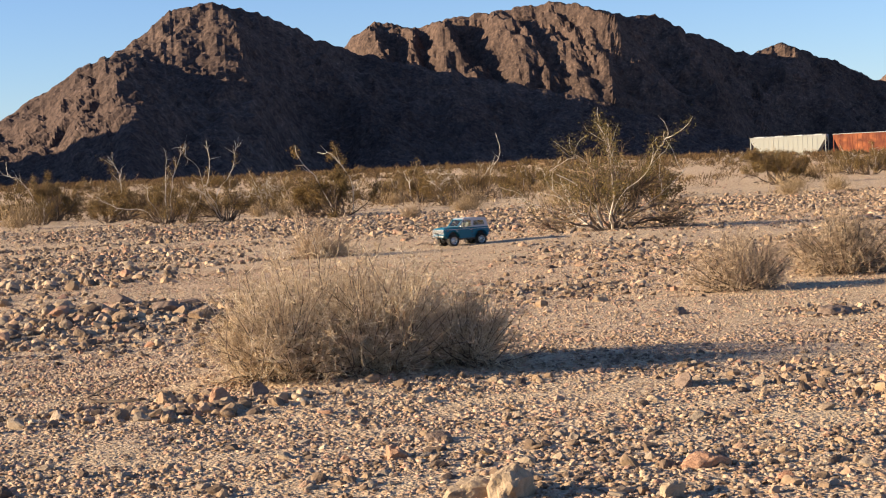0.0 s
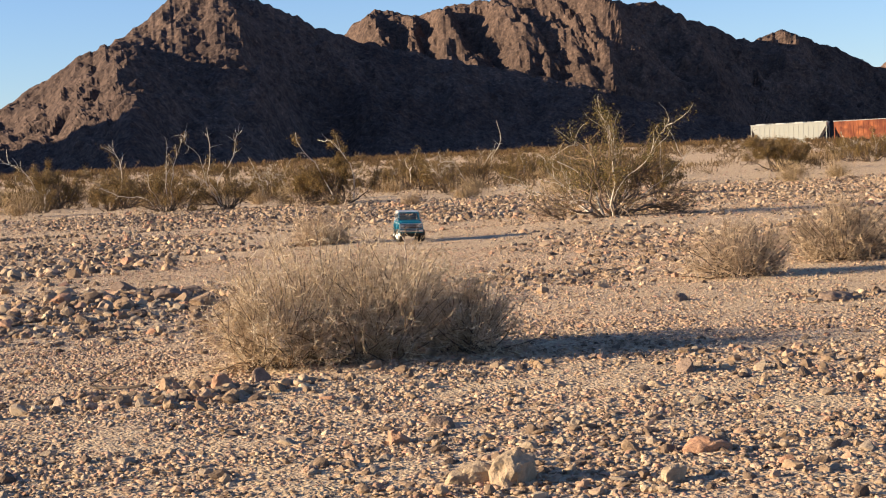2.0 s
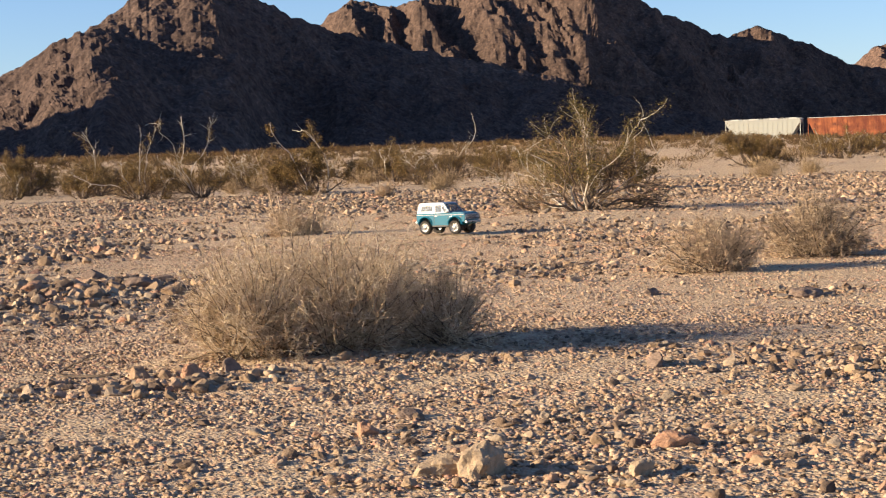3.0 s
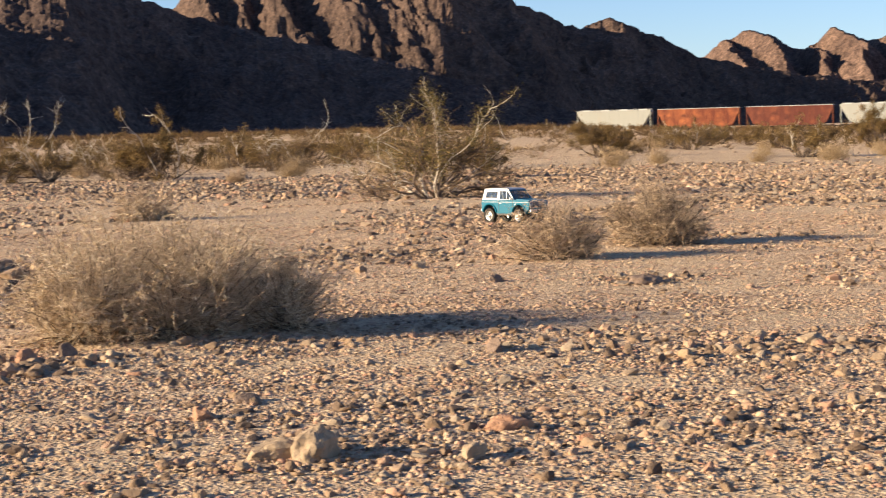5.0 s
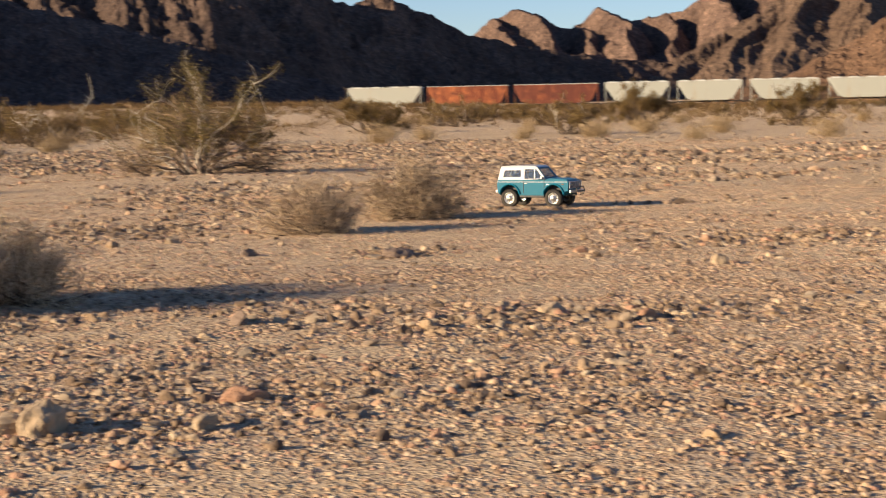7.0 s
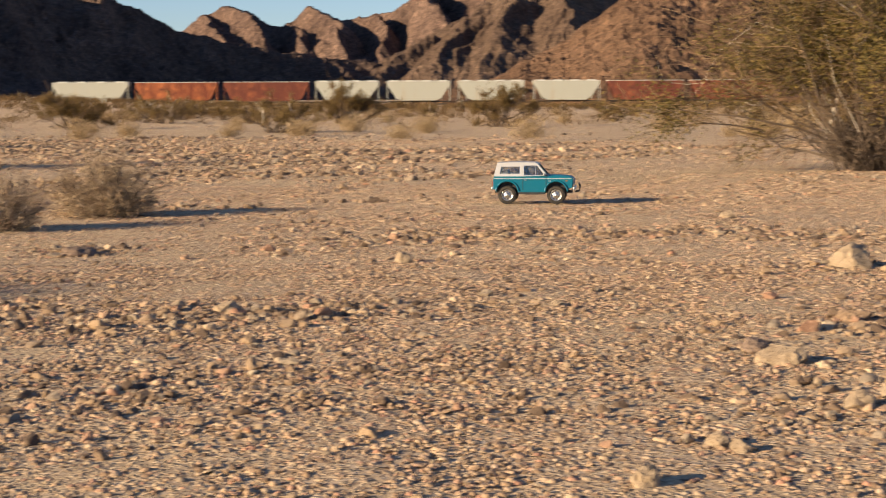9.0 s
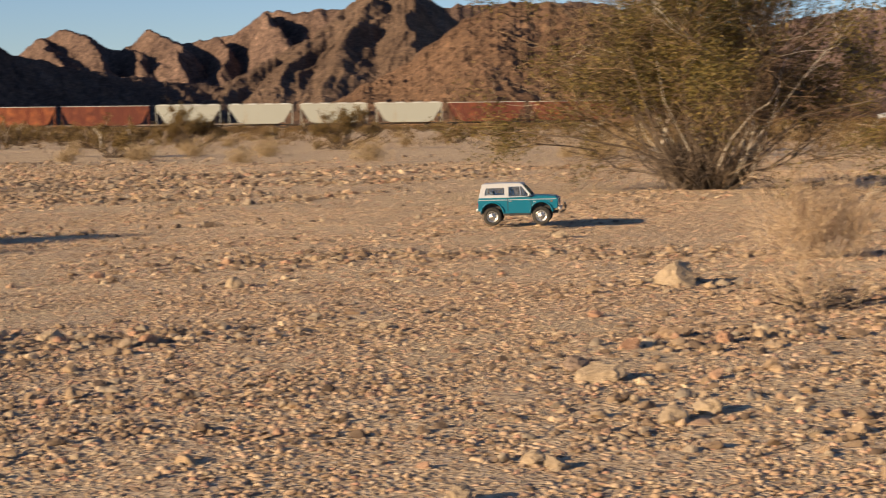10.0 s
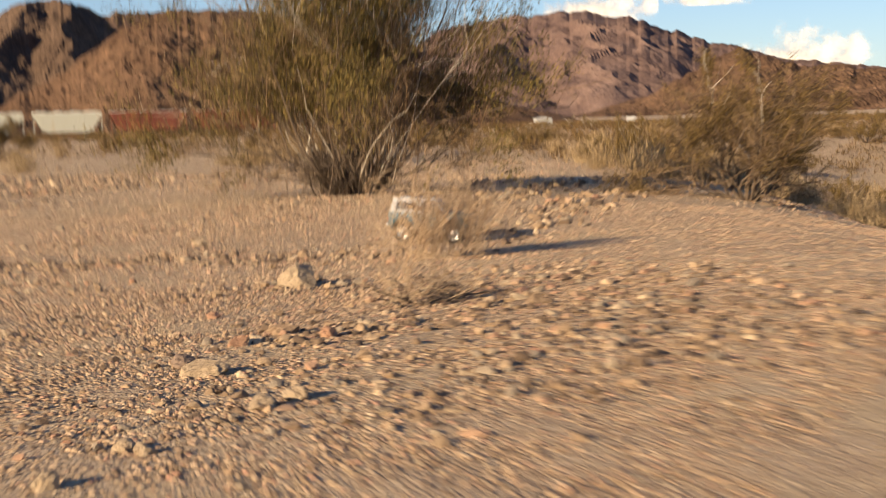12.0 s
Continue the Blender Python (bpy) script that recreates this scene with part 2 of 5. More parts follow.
HOPPER_MAROON = rusty("maroon_gondola", (0.115, 0.036, 0.026), ((0.30, 0.095, 0.045), (0.085, 0.030, 0.024)), 0.48, 0.8)
IRON = plain("dark_iron", (0.045, 0.038, 0.034), 0.8, 0.2)
SHED = plain("dull_white_metal", (0.34, 0.34, 0.33), 0.6)
GALV = plain("pale_metal", (0.50, 0.50, 0.46), 0.5)


# ------------------------------------------------------------------ mesh helpers
def np_mesh(name, verts, faces, smooth=False):
    """A mesh from arrays of vertices and of faces with the same number of corners."""
    me = bpy.data.meshes.new(name)
    verts, faces = np.asarray(verts, np.float32), np.asarray(faces, np.int32)
    n, k = faces.shape
    me.vertices.add(len(verts))
    me.vertices.foreach_set("co", verts.ravel())
    me.loops.add(n * k)
    me.loops.foreach_set("vertex_index", faces.ravel())
    me.polygons.add(n)
    me.polygons.foreach_set("loop_start", np.arange(0, n * k, k, dtype=np.int32))
    me.polygons.foreach_set("use_smooth", np.full(n, smooth))
    me.update(calc_edges=True)
    return me


def part(name, bm, mat, parent, label=""):
    """Links a bmesh or a mesh as one object under a thing or a part."""
    if isinstance(bm, bmesh.types.BMesh):
        me = bpy.data.meshes.new(name)
        bm.to_mesh(me)
        bm.free()
    else:
        me = bm
    if mat:
        me.materials.clear()
        me.materials.append(mat)
    ob = new(name, me)
    ob.parent = parent
    return tagged(ob, label)


def thing(name, m, label, category, group="", kind=""):
    ob = new(name)
    ob.empty_display_size = 0.05
    ob.matrix_basis = m
    return tagged(ob, label, category, group, kind)


def tubes(P, R, sides=3):
    """Many bent rods of the same number of points: P (n, k, 3), R (n, k)."""
    P, R = np.asarray(P, float), np.asarray(R, float)
    n, k, _ = P.shape
    T = np.gradient(P, axis=1)
    T /= np.linalg.norm(T, axis=2, keepdims=True) + 1e-9
    ref = np.where(np.abs(T[..., 2:3]) < 0.9, np.array([0, 0, 1.0]), np.array([1.0, 0, 0]))
    A = np.cross(T, ref)
    A /= np.linalg.norm(A, axis=2, keepdims=True) + 1e-9
    B = np.cross(T, A)
    ang = np.arange(sides) * 2 * np.pi / sides
    V = P[:, :, None] + R[:, :, None, None] * (np.cos(ang)[:, None] * A[:, :, None] + np.sin(ang)[:, None] * B[:, :, None])
    i = (np.arange(n)[:, None, None] * k + np.arange(k - 1)[None, :, None]) * sides
    s = np.arange(sides)[None, None]
    s2 = (s + 1) % sides
    F = np.stack([i + s, i + s2, i + sides + s2, i + sides + s], -1).reshape(-1, 4)
    return V.reshape(-1, 3), F


def box(bm, x0, x1, y0, y1, z0, z1, bevel=0.0):
    r = bmesh.ops.create_cube(bm, size=1)["verts"]
    for v in r:
        v.co = Vector(((x0 + x1) / 2 + v.co.x * (x1 - x0), (y0 + y1) / 2 + v.co.y * (y1 - y0), (z0 + z1) / 2 + v.co.z * (z1 - z0)))
    if bevel:
        bmesh.ops.bevel(bm, geom=list({e for v in r for e in v.link_edges}), offset=bevel, segments=2, affect="EDGES", profile=0.6)
    return bm


def boxed(x0, x1, y0, y1, z0, z1, bevel=0.0):
    return box(bmesh.new(), x0, x1, y0, y1, z0, z1, bevel)


def slab(outline, y0, y1, bevel=0.0, segments=2):
    """A side outline (x, z) drawn out across y."""
    bm = bmesh.new()
    a = [bm.verts.new((x, y0, z)) for x, z in outline]
    b = [bm.verts.new((x, y1, z)) for x, z in outline]
    bm.faces.new(a)
    bm.faces.new(b[::-1])
    n = len(a)
    for i in range(n):
        bm.faces.new((a[i], b[i], b[(i + 1) % n], a[(i + 1) % n]))
    bmesh.ops.recalc_face_normals(bm, faces=bm.faces)
    if bevel:
        sharp = [e for e in bm.edges if e.calc_face_angle(0) > 0.45]
        bmesh.ops.bevel(bm, geom=sharp, offset=bevel, segments=segments, affect="EDGES", profile=0.6, clamp_overlap=True)
    return bm


def ring(outer, inner, depth):
    """A flat frame between two outlines of 3D points, with a thickness along depth."""
    bm = bmesh.new()
    d = Vector(depth)
    o = [bm.verts.new(p) for p in outer]
    i = [bm.verts.new(p) for p in inner]
    o2 = [bm.verts.new(Vector(p) + d) for p in outer]
    i2 = [bm.verts.new(Vector(p) + d) for p in inner]
    n = len(o)
    for k in range(n):
        j = (k + 1) % n
        for q in ((o[k], o[j], i[j], i[k]), (o2[k], i2[k], i2[j], o2[j]), (o[k], o2[k], o2[j], o[j]), (i[k], i[j], i2[j], i2[k])):
            bm.faces.new(q)
    bmesh.ops.recalc_face_normals(bm, faces=bm.faces)
    return bm


def lathe(profile, segments=28):
    """A turned body from (along, radius) pairs about the y axis."""
    V, F = [], []
    k = len(profile)
    for s in range(segments):
        a = 2 * math.pi * s / segments
        for y, r in profile:
            V.append((r * math.cos(a), y, r * math.sin(a)))
    for s in range(segments):
        t = (s + 1) % segments
        for i in range(k - 1):
            F.append((s * k + i, s * k + i + 1, t * k + i + 1, t * k + i))
    return V, F


def rods(paths, radius, sides=6):
    """Bent bars through lists of points, as one bmesh."""
    bm = bmesh.new()
    for p in paths:
        V, F = tubes(np.array([p]), np.full((1, len(p)), radius), sides)
        vs = [bm.verts.new(v) for v in V]
        for f in F:
            bm.faces.new([vs[i] for i in f])
        bm.faces.new(vs[:sides][::-1])
        bm.faces.new(vs[-sides:])
    bmesh.ops.recalc_face_normals(bm, faces=bm.faces)
    return bm


# ------------------------------------------------------------------ value noise for terrain
_tab = np.random.RandomState(7).rand(256, 256)


def vnoise(x, y):
    x, y = np.asarray(x, float), np.asarray(y, float)
    i, j = np.floor(x).astype(int), np.floor(y).astype(int)
    u, v = x - i, y - j
    u, v = u * u * u * (u * (u * 6 - 15) + 10), v * v * v * (v * (v * 6 - 15) + 10)
    g = lambda a, b: _tab[a & 255, b & 255]
    return (g(i, j) * (1 - u) + g(i + 1, j) * u) * (1 - v) + (g(i, j + 1) * (1 - u) + g(i + 1, j + 1) * u) * v * 1.0


def fbm(x, y, octaves=4, gain=0.5):
    s, a, n = 0.0, 1.0, 0.0
    for o in range(octaves):
        s = s + a * (vnoise(x * 2 ** o + 17.3 * o, y * 2 ** o - 9.1 * o) - 0.5) * 2
        n += a
        a *= gain
    return s / n


def ridged(x, y, octaves=4, gain=0.5):
    s, a, n = 0.0, 1.0, 0.0
    for o in range(octaves):
        s = s + a * (1 - 2 * np.abs(vnoise(x * 2 ** o + 31.7 * o, y * 2 ** o + 5.3 * o) - 0.5))
        n += a
        a *= gain
    return s / n


def smoothstep(a, b, x):
    t = np.clip((x - a) / (b - a), 0, 1)
    return t * t * (3 - 2 * t)


# low mounds and dips of the wash: x, y, height, half width along x and y
MOUNDS = [(-1.7, 8.2, 0.06, 0.75, 0.7), (-0.5, 4.75, 0.02, 0.55, 0.22), (6.2, 7.3, -0.05, 1.6, 1.2), (1.6, 15.9, 0.05, 1.2, 0.8), (8.8, 10.8, 0.05, 1.5, 1.2), (-0.2, 5.3, 0.03, 0.5, 0.3)]


def ground_z(x, y):
    x, y = np.asarray(x, float), np.asarray(y, float)
    r = np.hypot(x, y) + 1e-6
    az = -np.degrees(np.arctan2(x, y))
    z = 0.018 * fbm(x * 0.45 + 3, y * 0.45) * smoothstep(1, 5, r) + 0.10 * fbm(x * 0.06, y * 0.06 + 40, 3) * smoothstep(14, 40, r)
    for mx, my, h, wx, wy in MOUNDS:
        z = z + h * np.exp(-((x - mx) / wx) ** 2 - ((y - my) / wy) ** 2)
    # the bank to the right of the large bush, beyond which the ground lies lower
    bank = (x - 10.6) * 0.76 - (y - 9.0) * 0.65
    z = z - 1.2 * (1 + 0.1 * np.clip(-48 - az, 0, 8)) * smoothstep(-0.6, 9.5, bank) * (1 - smoothstep(24, 60, r)) * smoothstep(-2, 3, y)
    front = smoothstep(-100, -60, az) * (1 - smoothstep(60, 100, az))
    rise = 0.55 + 1.35 * smoothstep(-22, -6, az)
    z = z + front * (rise * smoothstep(60, 225, r) - (rise - 0.35) * smoothstep(240, 268, r) + 3.0 * smoothstep(320, 640, r))
    return z


def gz(x, y):
    return float(ground_z(x, y))


# ------------------------------------------------------------------ ground
def build_ground():
    radii = np.concatenate([[0.001, 0.2], np.geomspace(0.6, 60, 210), np.geomspace(62, 4500, 90)])
    az = np.concatenate([np.arange(-64, 20, 0.45), np.arange(20, 296, 4.0)])
    A, Rr = np.meshgrid(np.radians(az), radii)
    X, Y = -Rr * np.sin(A), Rr * np.cos(A)
    Z = ground_z(X, Y) + 0.006 * fbm(X * 6, Y * 6, 3) * (Rr < 40)
    n, k = X.shape
    V = np.stack([X, Y, Z], -1).reshape(-1, 3)
    i, j = np.meshgrid(np.arange(n - 1), np.arange(k), indexing="ij")
    j2 = (j + 1) % k
    F = np.stack([i * k + j, (i + 1) * k + j, (i + 1) * k + j2, i * k + j2], -1).reshape(-1, 4)
    me = np_mesh("ground", V, F[:, ::-1], True)
    ob = part("ground", me, SAND, None)
    return tagged(ob, "pale tan desert sand and grit strewn with stones", "ground", kind="structure")


GROUND = build_ground()


# ------------------------------------------------------------------ mountains
def mountain(name, label, crest, dist, foot, back, mat, seed, spur=14.0, spacing=4.0, spurs=(), power=1.0, fine=2.4, step=0.085, rows=125, shear=0.0, run=1.0):
    """A range seen from the wash: crest = (azimuth, elevation) of its tops; dist, foot and back are the distances of crest,
    foot and rear, one for all or as (azimuth, distance) pairs."""
    crest = sorted(crest)
    az = np.arange(crest[0][0], crest[-1][0], step)
    ca, ce = [c[0] for c in crest], [c[1] for c in crest]
    el = np.interp(az, ca, ce)
    env = np.clip(el / 1.2, 0, 1)
    span = lambda d: np.interp(az, [q[0] for q in d], [q[1] for q in d]) if isinstance(d, tuple) else np.full(len(az), float(d))
    size = float(np.mean(span(dist)))
    dc = span(dist) * (1 + 0.04 * fbm(az * 0.12 + seed, az * 0 + seed, 2))
    hc = EYE + dc * np.tan(np.radians(el)) + env * size * (0.0030 * fbm(az * 1.9 + seed, az * 0 + 3.3 * seed, 5, 0.62) + 0.0016 * (ridged(az * 5.0 + seed, az * 0 + seed, 3, 0.6) - 0.5))
    df = span(foot) * (1 + 0.08 * fbm(az * 0.2 + seed, az * 0 + 7 + seed, 3))
    s = np.concatenate([np.linspace(0, 1, rows) ** 0.9, 1 + np.linspace(0, 1, 30)[1:]])
    S, A = np.meshgrid(s, az, indexing="ij")
    front = np.minimum(S, 1)
    D = np.where(S <= 1, df + (dc - df) * front, dc + (span(back) - span(dist)) * (S - 1))
    a = np.radians(A)
    X, Y = -D * np.sin(a), D * np.cos(a)
    base, k = 2.0, size / 700
    body = np.where(S <= 1, front ** power, np.clip(2 - S, 0, 1) ** 0.8)
    warp = 1.3 * fbm(X / 90 + seed, Y / 90, 3)
    hump = 4 * front * (1 - front) * (S <= 1)
    rid = ridged((A + shear * (1 - front) + warp) / spacing + seed, D / (6.5 * run * spacing * size / 57) + seed, 4, 0.52) - 0.62
    Z = base + (hc - base) * body + env * spur * rid * np.minimum(hump * 1.15, 1) * 1.6
    for top, low, amp, width in spurs:
        line = low + (top - low) * front
        Z = Z + amp * np.clip((1 - front) * 5, 0, 1) ** 0.8 * np.clip(front * 3, 0, 1) * (S <= 1) * np.clip(1 - np.abs(A - line + 0.9 * fbm(X / (52 * k), Y / (52 * k) + seed, 5, 0.6)) / (width * (0.55 + 0.9 * (1 - front))), 0, 1)
    near_crest = np.clip(np.abs(S - 1) * 9 + 0.25, 0, 1)
    crag = fine * (1.7 * (ridged(X / (34 * k) + seed, Y / (34 * k), 3, 0.55) - 0.6) + 2.0 * (ridged(X / (11 * k) + 3, Y / (11 * k) + seed, 3, 0.6) - 0.6) + 1.5 * (ridged(X / (5.5 * k) + seed, Y / (5.5 * k), 2, 0.6) - 0.6) + 0.5 * fbm(X / (3.4 * k), Y / (3.4 * k) + seed, 2))
    Z = Z + env * crag * np.clip(front * 6, 0, 1) * near_crest
    sight = EYE + (D / dc) * (hc - EYE)
    Z = np.where(S < 1, np.minimum(Z, sight - 0.012 * (dc - D) * env), Z)
    Z = np.where(S == 0, -6, Z)
    n, k = Z.shape
    V = np.stack([X, Y, Z], -1).reshape(-1, 3)
    i, j = np.meshgrid(np.arange(n - 1), np.arange(k - 1), indexing="ij")
    F = np.stack([i * k + j, i * k + j + 1, (i + 1) * k + j + 1, (i + 1) * k + j], -1).reshape(-1, 4)
    me = np_mesh(name, V, F, False)
    ob = part(name, me, mat, None)
    return tagged(ob, label, "mountain", kind="structure")


mountain("mountain_peak", "dark brown rocky desert mountain with a rounded summit",
         [(27, 0.3), (22, 1.0), (18, 1.7), (14.6, 2.60), (13.5, 3.25), (11.7, 4.37), (10.5, 4.80), (9.5, 5.55), (8.9, 6.02), (7.7, 6.25), (6.9, 6.18),
          (5.6, 5.76), (4.9, 5.45), (4.0, 4.97), (3.1, 4.55), (1.0, 4.0), (-2, 3.3), (-5, 2.5), (-8, 1.6), (-11, 0.7), (-14, 0.1)],
         ((-14, 780), (3, 720), (11.8, 655), (27, 740)), ((-14, 700), (3, 600), (10.4, 480), (27, 600)), 960, PEAK_ROCK, 2.1, 6, 2.4,
         spurs=((12.2, 9.4, 10, 2.4), (7.3, 5.6, 9, 1.5), (4.6, 1.5, 6, 1.2)), power=1.2, fine=2.0, shear=1.0)
# Out of view; placed so that its shadow covers the foot of the peak.
mountain("shading_hill", "unseen rocky hill added to shade the foot of the peak",
         [(19.0, 0.1), (22, 3.0), (26, 6.0), (30, 8.0), (36, 8.6), (42, 6.5), (48, 2.5), (52, 0.2)],
         560, 450, 720, ROCK, 31.0, 8, 3.6, step=0.2, rows=70)
mountain("mountain_ridge", "rugged brown desert ridge with lit ribs and shaded gullies",
         [(9, 1.0), (6, 2.8), (3.6, 4.2), (3.0, 4.62), (2.2, 5.33), (1.4, 5.36), (0.4, 5.06), (-0.0, 5.27), (-0.7, 5.34), (-1.3, 5.50), (-2.3, 5.63), (-3.0, 5.75), (-4.7, 5.77),
          (-5.3, 5.63), (-6.2, 5.19), (-7.6, 5.15), (-8.3, 4.69), (-9.1, 4.31), (-10.2, 3.79), (-10.8, 3.69), (-11.7, 4.07), (-12.5, 3.65), (-13.3, 3.33), (-14.7, 2.55),
          (-16, 2.25), (-18.5, 1.85), (-21.3, 1.5), (-22.3, 0.9), (-23.2, 0.2)],
         ((-23, 1230), (-5.5, 850), (9, 930)), ((-23, 1060), (-6, 730), (9, 810)), 1500, ROCK, 5.7, 7, 0.95,
         spurs=((2.6, 0.6, 11, 0.9), (1.2, -0.6, 8, 0.6), (0.2, -2.4, 13, 0.8), (-1.7, -3.8, 13, 1.0), (-4.6, -8.8, 18, 1.3), (-7.6, -10.5, 12, 1.3), (-11.7, -13.5, 10, 1.3)), fine=3.0, shear=2.5)
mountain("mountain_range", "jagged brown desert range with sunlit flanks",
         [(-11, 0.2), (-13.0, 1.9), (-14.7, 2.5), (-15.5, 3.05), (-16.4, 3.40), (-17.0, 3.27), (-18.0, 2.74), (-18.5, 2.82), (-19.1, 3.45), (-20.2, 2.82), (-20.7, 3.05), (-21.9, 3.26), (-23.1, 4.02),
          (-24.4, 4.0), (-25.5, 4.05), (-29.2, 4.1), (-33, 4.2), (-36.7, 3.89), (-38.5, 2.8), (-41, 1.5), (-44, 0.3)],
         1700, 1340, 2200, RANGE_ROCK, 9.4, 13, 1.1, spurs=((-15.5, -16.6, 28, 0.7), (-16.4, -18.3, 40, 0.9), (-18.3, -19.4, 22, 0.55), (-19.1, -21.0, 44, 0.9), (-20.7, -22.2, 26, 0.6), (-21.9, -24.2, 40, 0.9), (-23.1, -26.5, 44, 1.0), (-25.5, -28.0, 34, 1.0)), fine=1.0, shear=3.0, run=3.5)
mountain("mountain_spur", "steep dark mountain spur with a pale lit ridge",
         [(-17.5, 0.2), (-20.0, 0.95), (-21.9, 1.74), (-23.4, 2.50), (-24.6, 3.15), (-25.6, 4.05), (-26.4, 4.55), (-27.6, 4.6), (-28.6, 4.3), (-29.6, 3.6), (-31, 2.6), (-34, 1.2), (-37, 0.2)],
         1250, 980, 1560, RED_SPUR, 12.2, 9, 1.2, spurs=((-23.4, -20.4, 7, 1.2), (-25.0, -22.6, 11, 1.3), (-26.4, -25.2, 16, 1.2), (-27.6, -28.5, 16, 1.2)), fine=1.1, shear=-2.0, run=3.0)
mountain("brown_hill", "smooth reddish brown gravelly hill",
         [(-22.5, 0.2), (-25.3, 0.95), (-28.0, 2.36), (-29.4, 3.42), (-30.5, 4.0), (-31.6, 4.25), (-33, 4.15), (-35, 3.6), (-37, 2.9), (-40, 1.7), (-43, 0.7), (-45.5, 0.1)],
         560, 420, 740, RED_ROCK, 15.9, 5, 3.2, fine=1.3)
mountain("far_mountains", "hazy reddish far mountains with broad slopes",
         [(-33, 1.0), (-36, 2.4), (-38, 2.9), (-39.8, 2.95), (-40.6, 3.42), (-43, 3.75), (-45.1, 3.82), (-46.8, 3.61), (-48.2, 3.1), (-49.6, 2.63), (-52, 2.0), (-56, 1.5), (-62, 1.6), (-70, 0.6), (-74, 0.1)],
         2700, 1950, 3400, HAZED_ROCK, 21.3, 60, 3.4, fine=1.4, step=0.1, shear=3.0)
mountain("low_hill", "low reddish brown hill beyond the flat",
         [(-44.0, 0.15), (-45.7, 0.45), (-47.5, 1.0), (-49.3, 1.9), (-50.5, 2.45), (-51.5, 2.1), (-52.5, 1.75), (-53.4, 1.85), (-54.6, 1.6), (-57, 1.3), (-60, 1.4), (-64, 0.8), (-68, 0.1)],
         900, 700, 1150, RED_ROCK, 25.6, 6, 3.0, fine=2.0, step=0.1, rows=90)


# ------------------------------------------------------------------ the way of the model truck
DRIVE = [
    (0.0, 0.180, 15.474, 0.002, -148.8, 0, 0),
    (0.5, -0.015, 15.319, 0.001, -146.1, 0, 0),
    (0.6, -0.052, 15.270, 0.012, -141.0, -7, 2),
    (0.8, -0.115, 15.180, 0.001, -133.0, 1, 0),
    (1.0, -0.183, 15.055, 0.000, -124.6, 0, 0),
    (1.5, -0.325, 14.713, 0.000, -106.9, 1, 0),
    (2.0, -0.307, 14.309, 0.004, -82.8, 1, -2),
    (2.2, -0.280, 14.170, 0.002, -72.0, 0, -2),
    (2.5, -0.143, 13.947, 0.002, -52.1, 0, -1),
    (2.7, 0.000, 13.800, 0.002, -42.0, 0, 0),
    (3.5, 0.680, 13.180, 0.004, -36.0, -1, 0),
    (4.3, 1.320, 12.610, 0.003, -30.0, 1, 0),
    (4.5, 1.480, 12.481, 0.004, -30.5, 4, 0),
    (4.7, 1.620, 12.360, 0.000, -36.0, 1, 0),
    (5.0, 1.812, 12.118, 0.000, -53.0, 0, 0),
    (5.5, 2.055, 11.486, -0.005, -60.0, 0, 0),
    (6.0, 2.377, 10.708, -0.005, -49.9, 0, 0),
    (6.5, 2.762, 10.300, 0.000, -47.3, 0, 0),
    (7.0, 3.174, 9.986, 0.002, -42.0, 0, 0),
    (8.0, 4.020, 9.590, 0.002, -29.0, -1, 0),
    (9.0, 4.858, 9.187, 0.003, -30.6, 0, 0),
    (9.5, 5.255, 8.915, 0.002, -35.1, 0, 0),
    (10.0, 5.639, 8.683, 0.006, -36.5, -1, 1),
    (10.3, 5.770, 8.490, 0.004, -40.0, 3, 0),
    (10.5, 5.862, 8.299, 0.000, -43.5, 8, 0),
    (10.7, 5.960, 8.090, -0.016, -45.5, 2, 0),
    (11.0, 6.098, 7.769, -0.030, -46.2, 0, 0),
    (11.5, 6.396, 7.404, -0.032, -43.7, -2, 0),
    (12.0, 6.436, 6.991, -0.042, -50.0, 3, 0),
]
WHEELBASE, TRACK, TYRE = 0.300, 0.176, 0.0555


def way_clear(x, y):
    """The distance from the truck's way."""
    best = np.full(np.shape(x), 1e9)
    for a, b in zip(DRIVE, DRIVE[1:]):
        ax, ay, bx, by = a[1], a[2], b[1], b[2]
        dx, dy = bx - ax, by - ay
        t = np.clip(((x - ax) * dx + (y - ay) * dy) / (dx * dx + dy * dy + 1e-9), 0, 1)
        best = np.minimum(best, np.hypot(x - ax - t * dx, y - ay - t * dy))
    return best


# ------------------------------------------------------------------ plants
def unit(v):
    return v / (np.linalg.norm(v, axis=-1, keepdims=True) + 1e-9)


def shoots(rng, start, way, length, k, bend, lift=0.0):
    """Crooked shoots of k points each."""
    n = len(start)
    P = np.empty((n, k, 3))
    P[:, 0] = start
    d = unit(way)
    for i in range(1, k):
        d = unit(d + bend * rng.normal(size=(n, 3)) + np.array([0, 0, lift]))
        P[:, i] = P[:, i - 1] + d * (length / (k - 1))[:, None]
    return P


def off(rng, P, n, lo, hi, spread, up=0.15):
    """n starts and ways for side shoots on the shoots P."""
    N, k, _ = P.shape
    i = rng.randint(0, N, n)
    t = rng.uniform(lo, hi, n) * (k - 1)
    j = np.minimum(t.astype(int), k - 2)
    f = (t - j)[:, None]
    start = P[i, j] * (1 - f) + P[i, j + 1] * f
    way = unit(P[i, j + 1] - P[i, j]) + spread * rng.normal(size=(n, 3)) + np.array([0, 0, up])
    return start, way


def taper(n, k, r0, r1):
    return np.linspace(r0, r1, k)[None] * np.ones((n, 1))


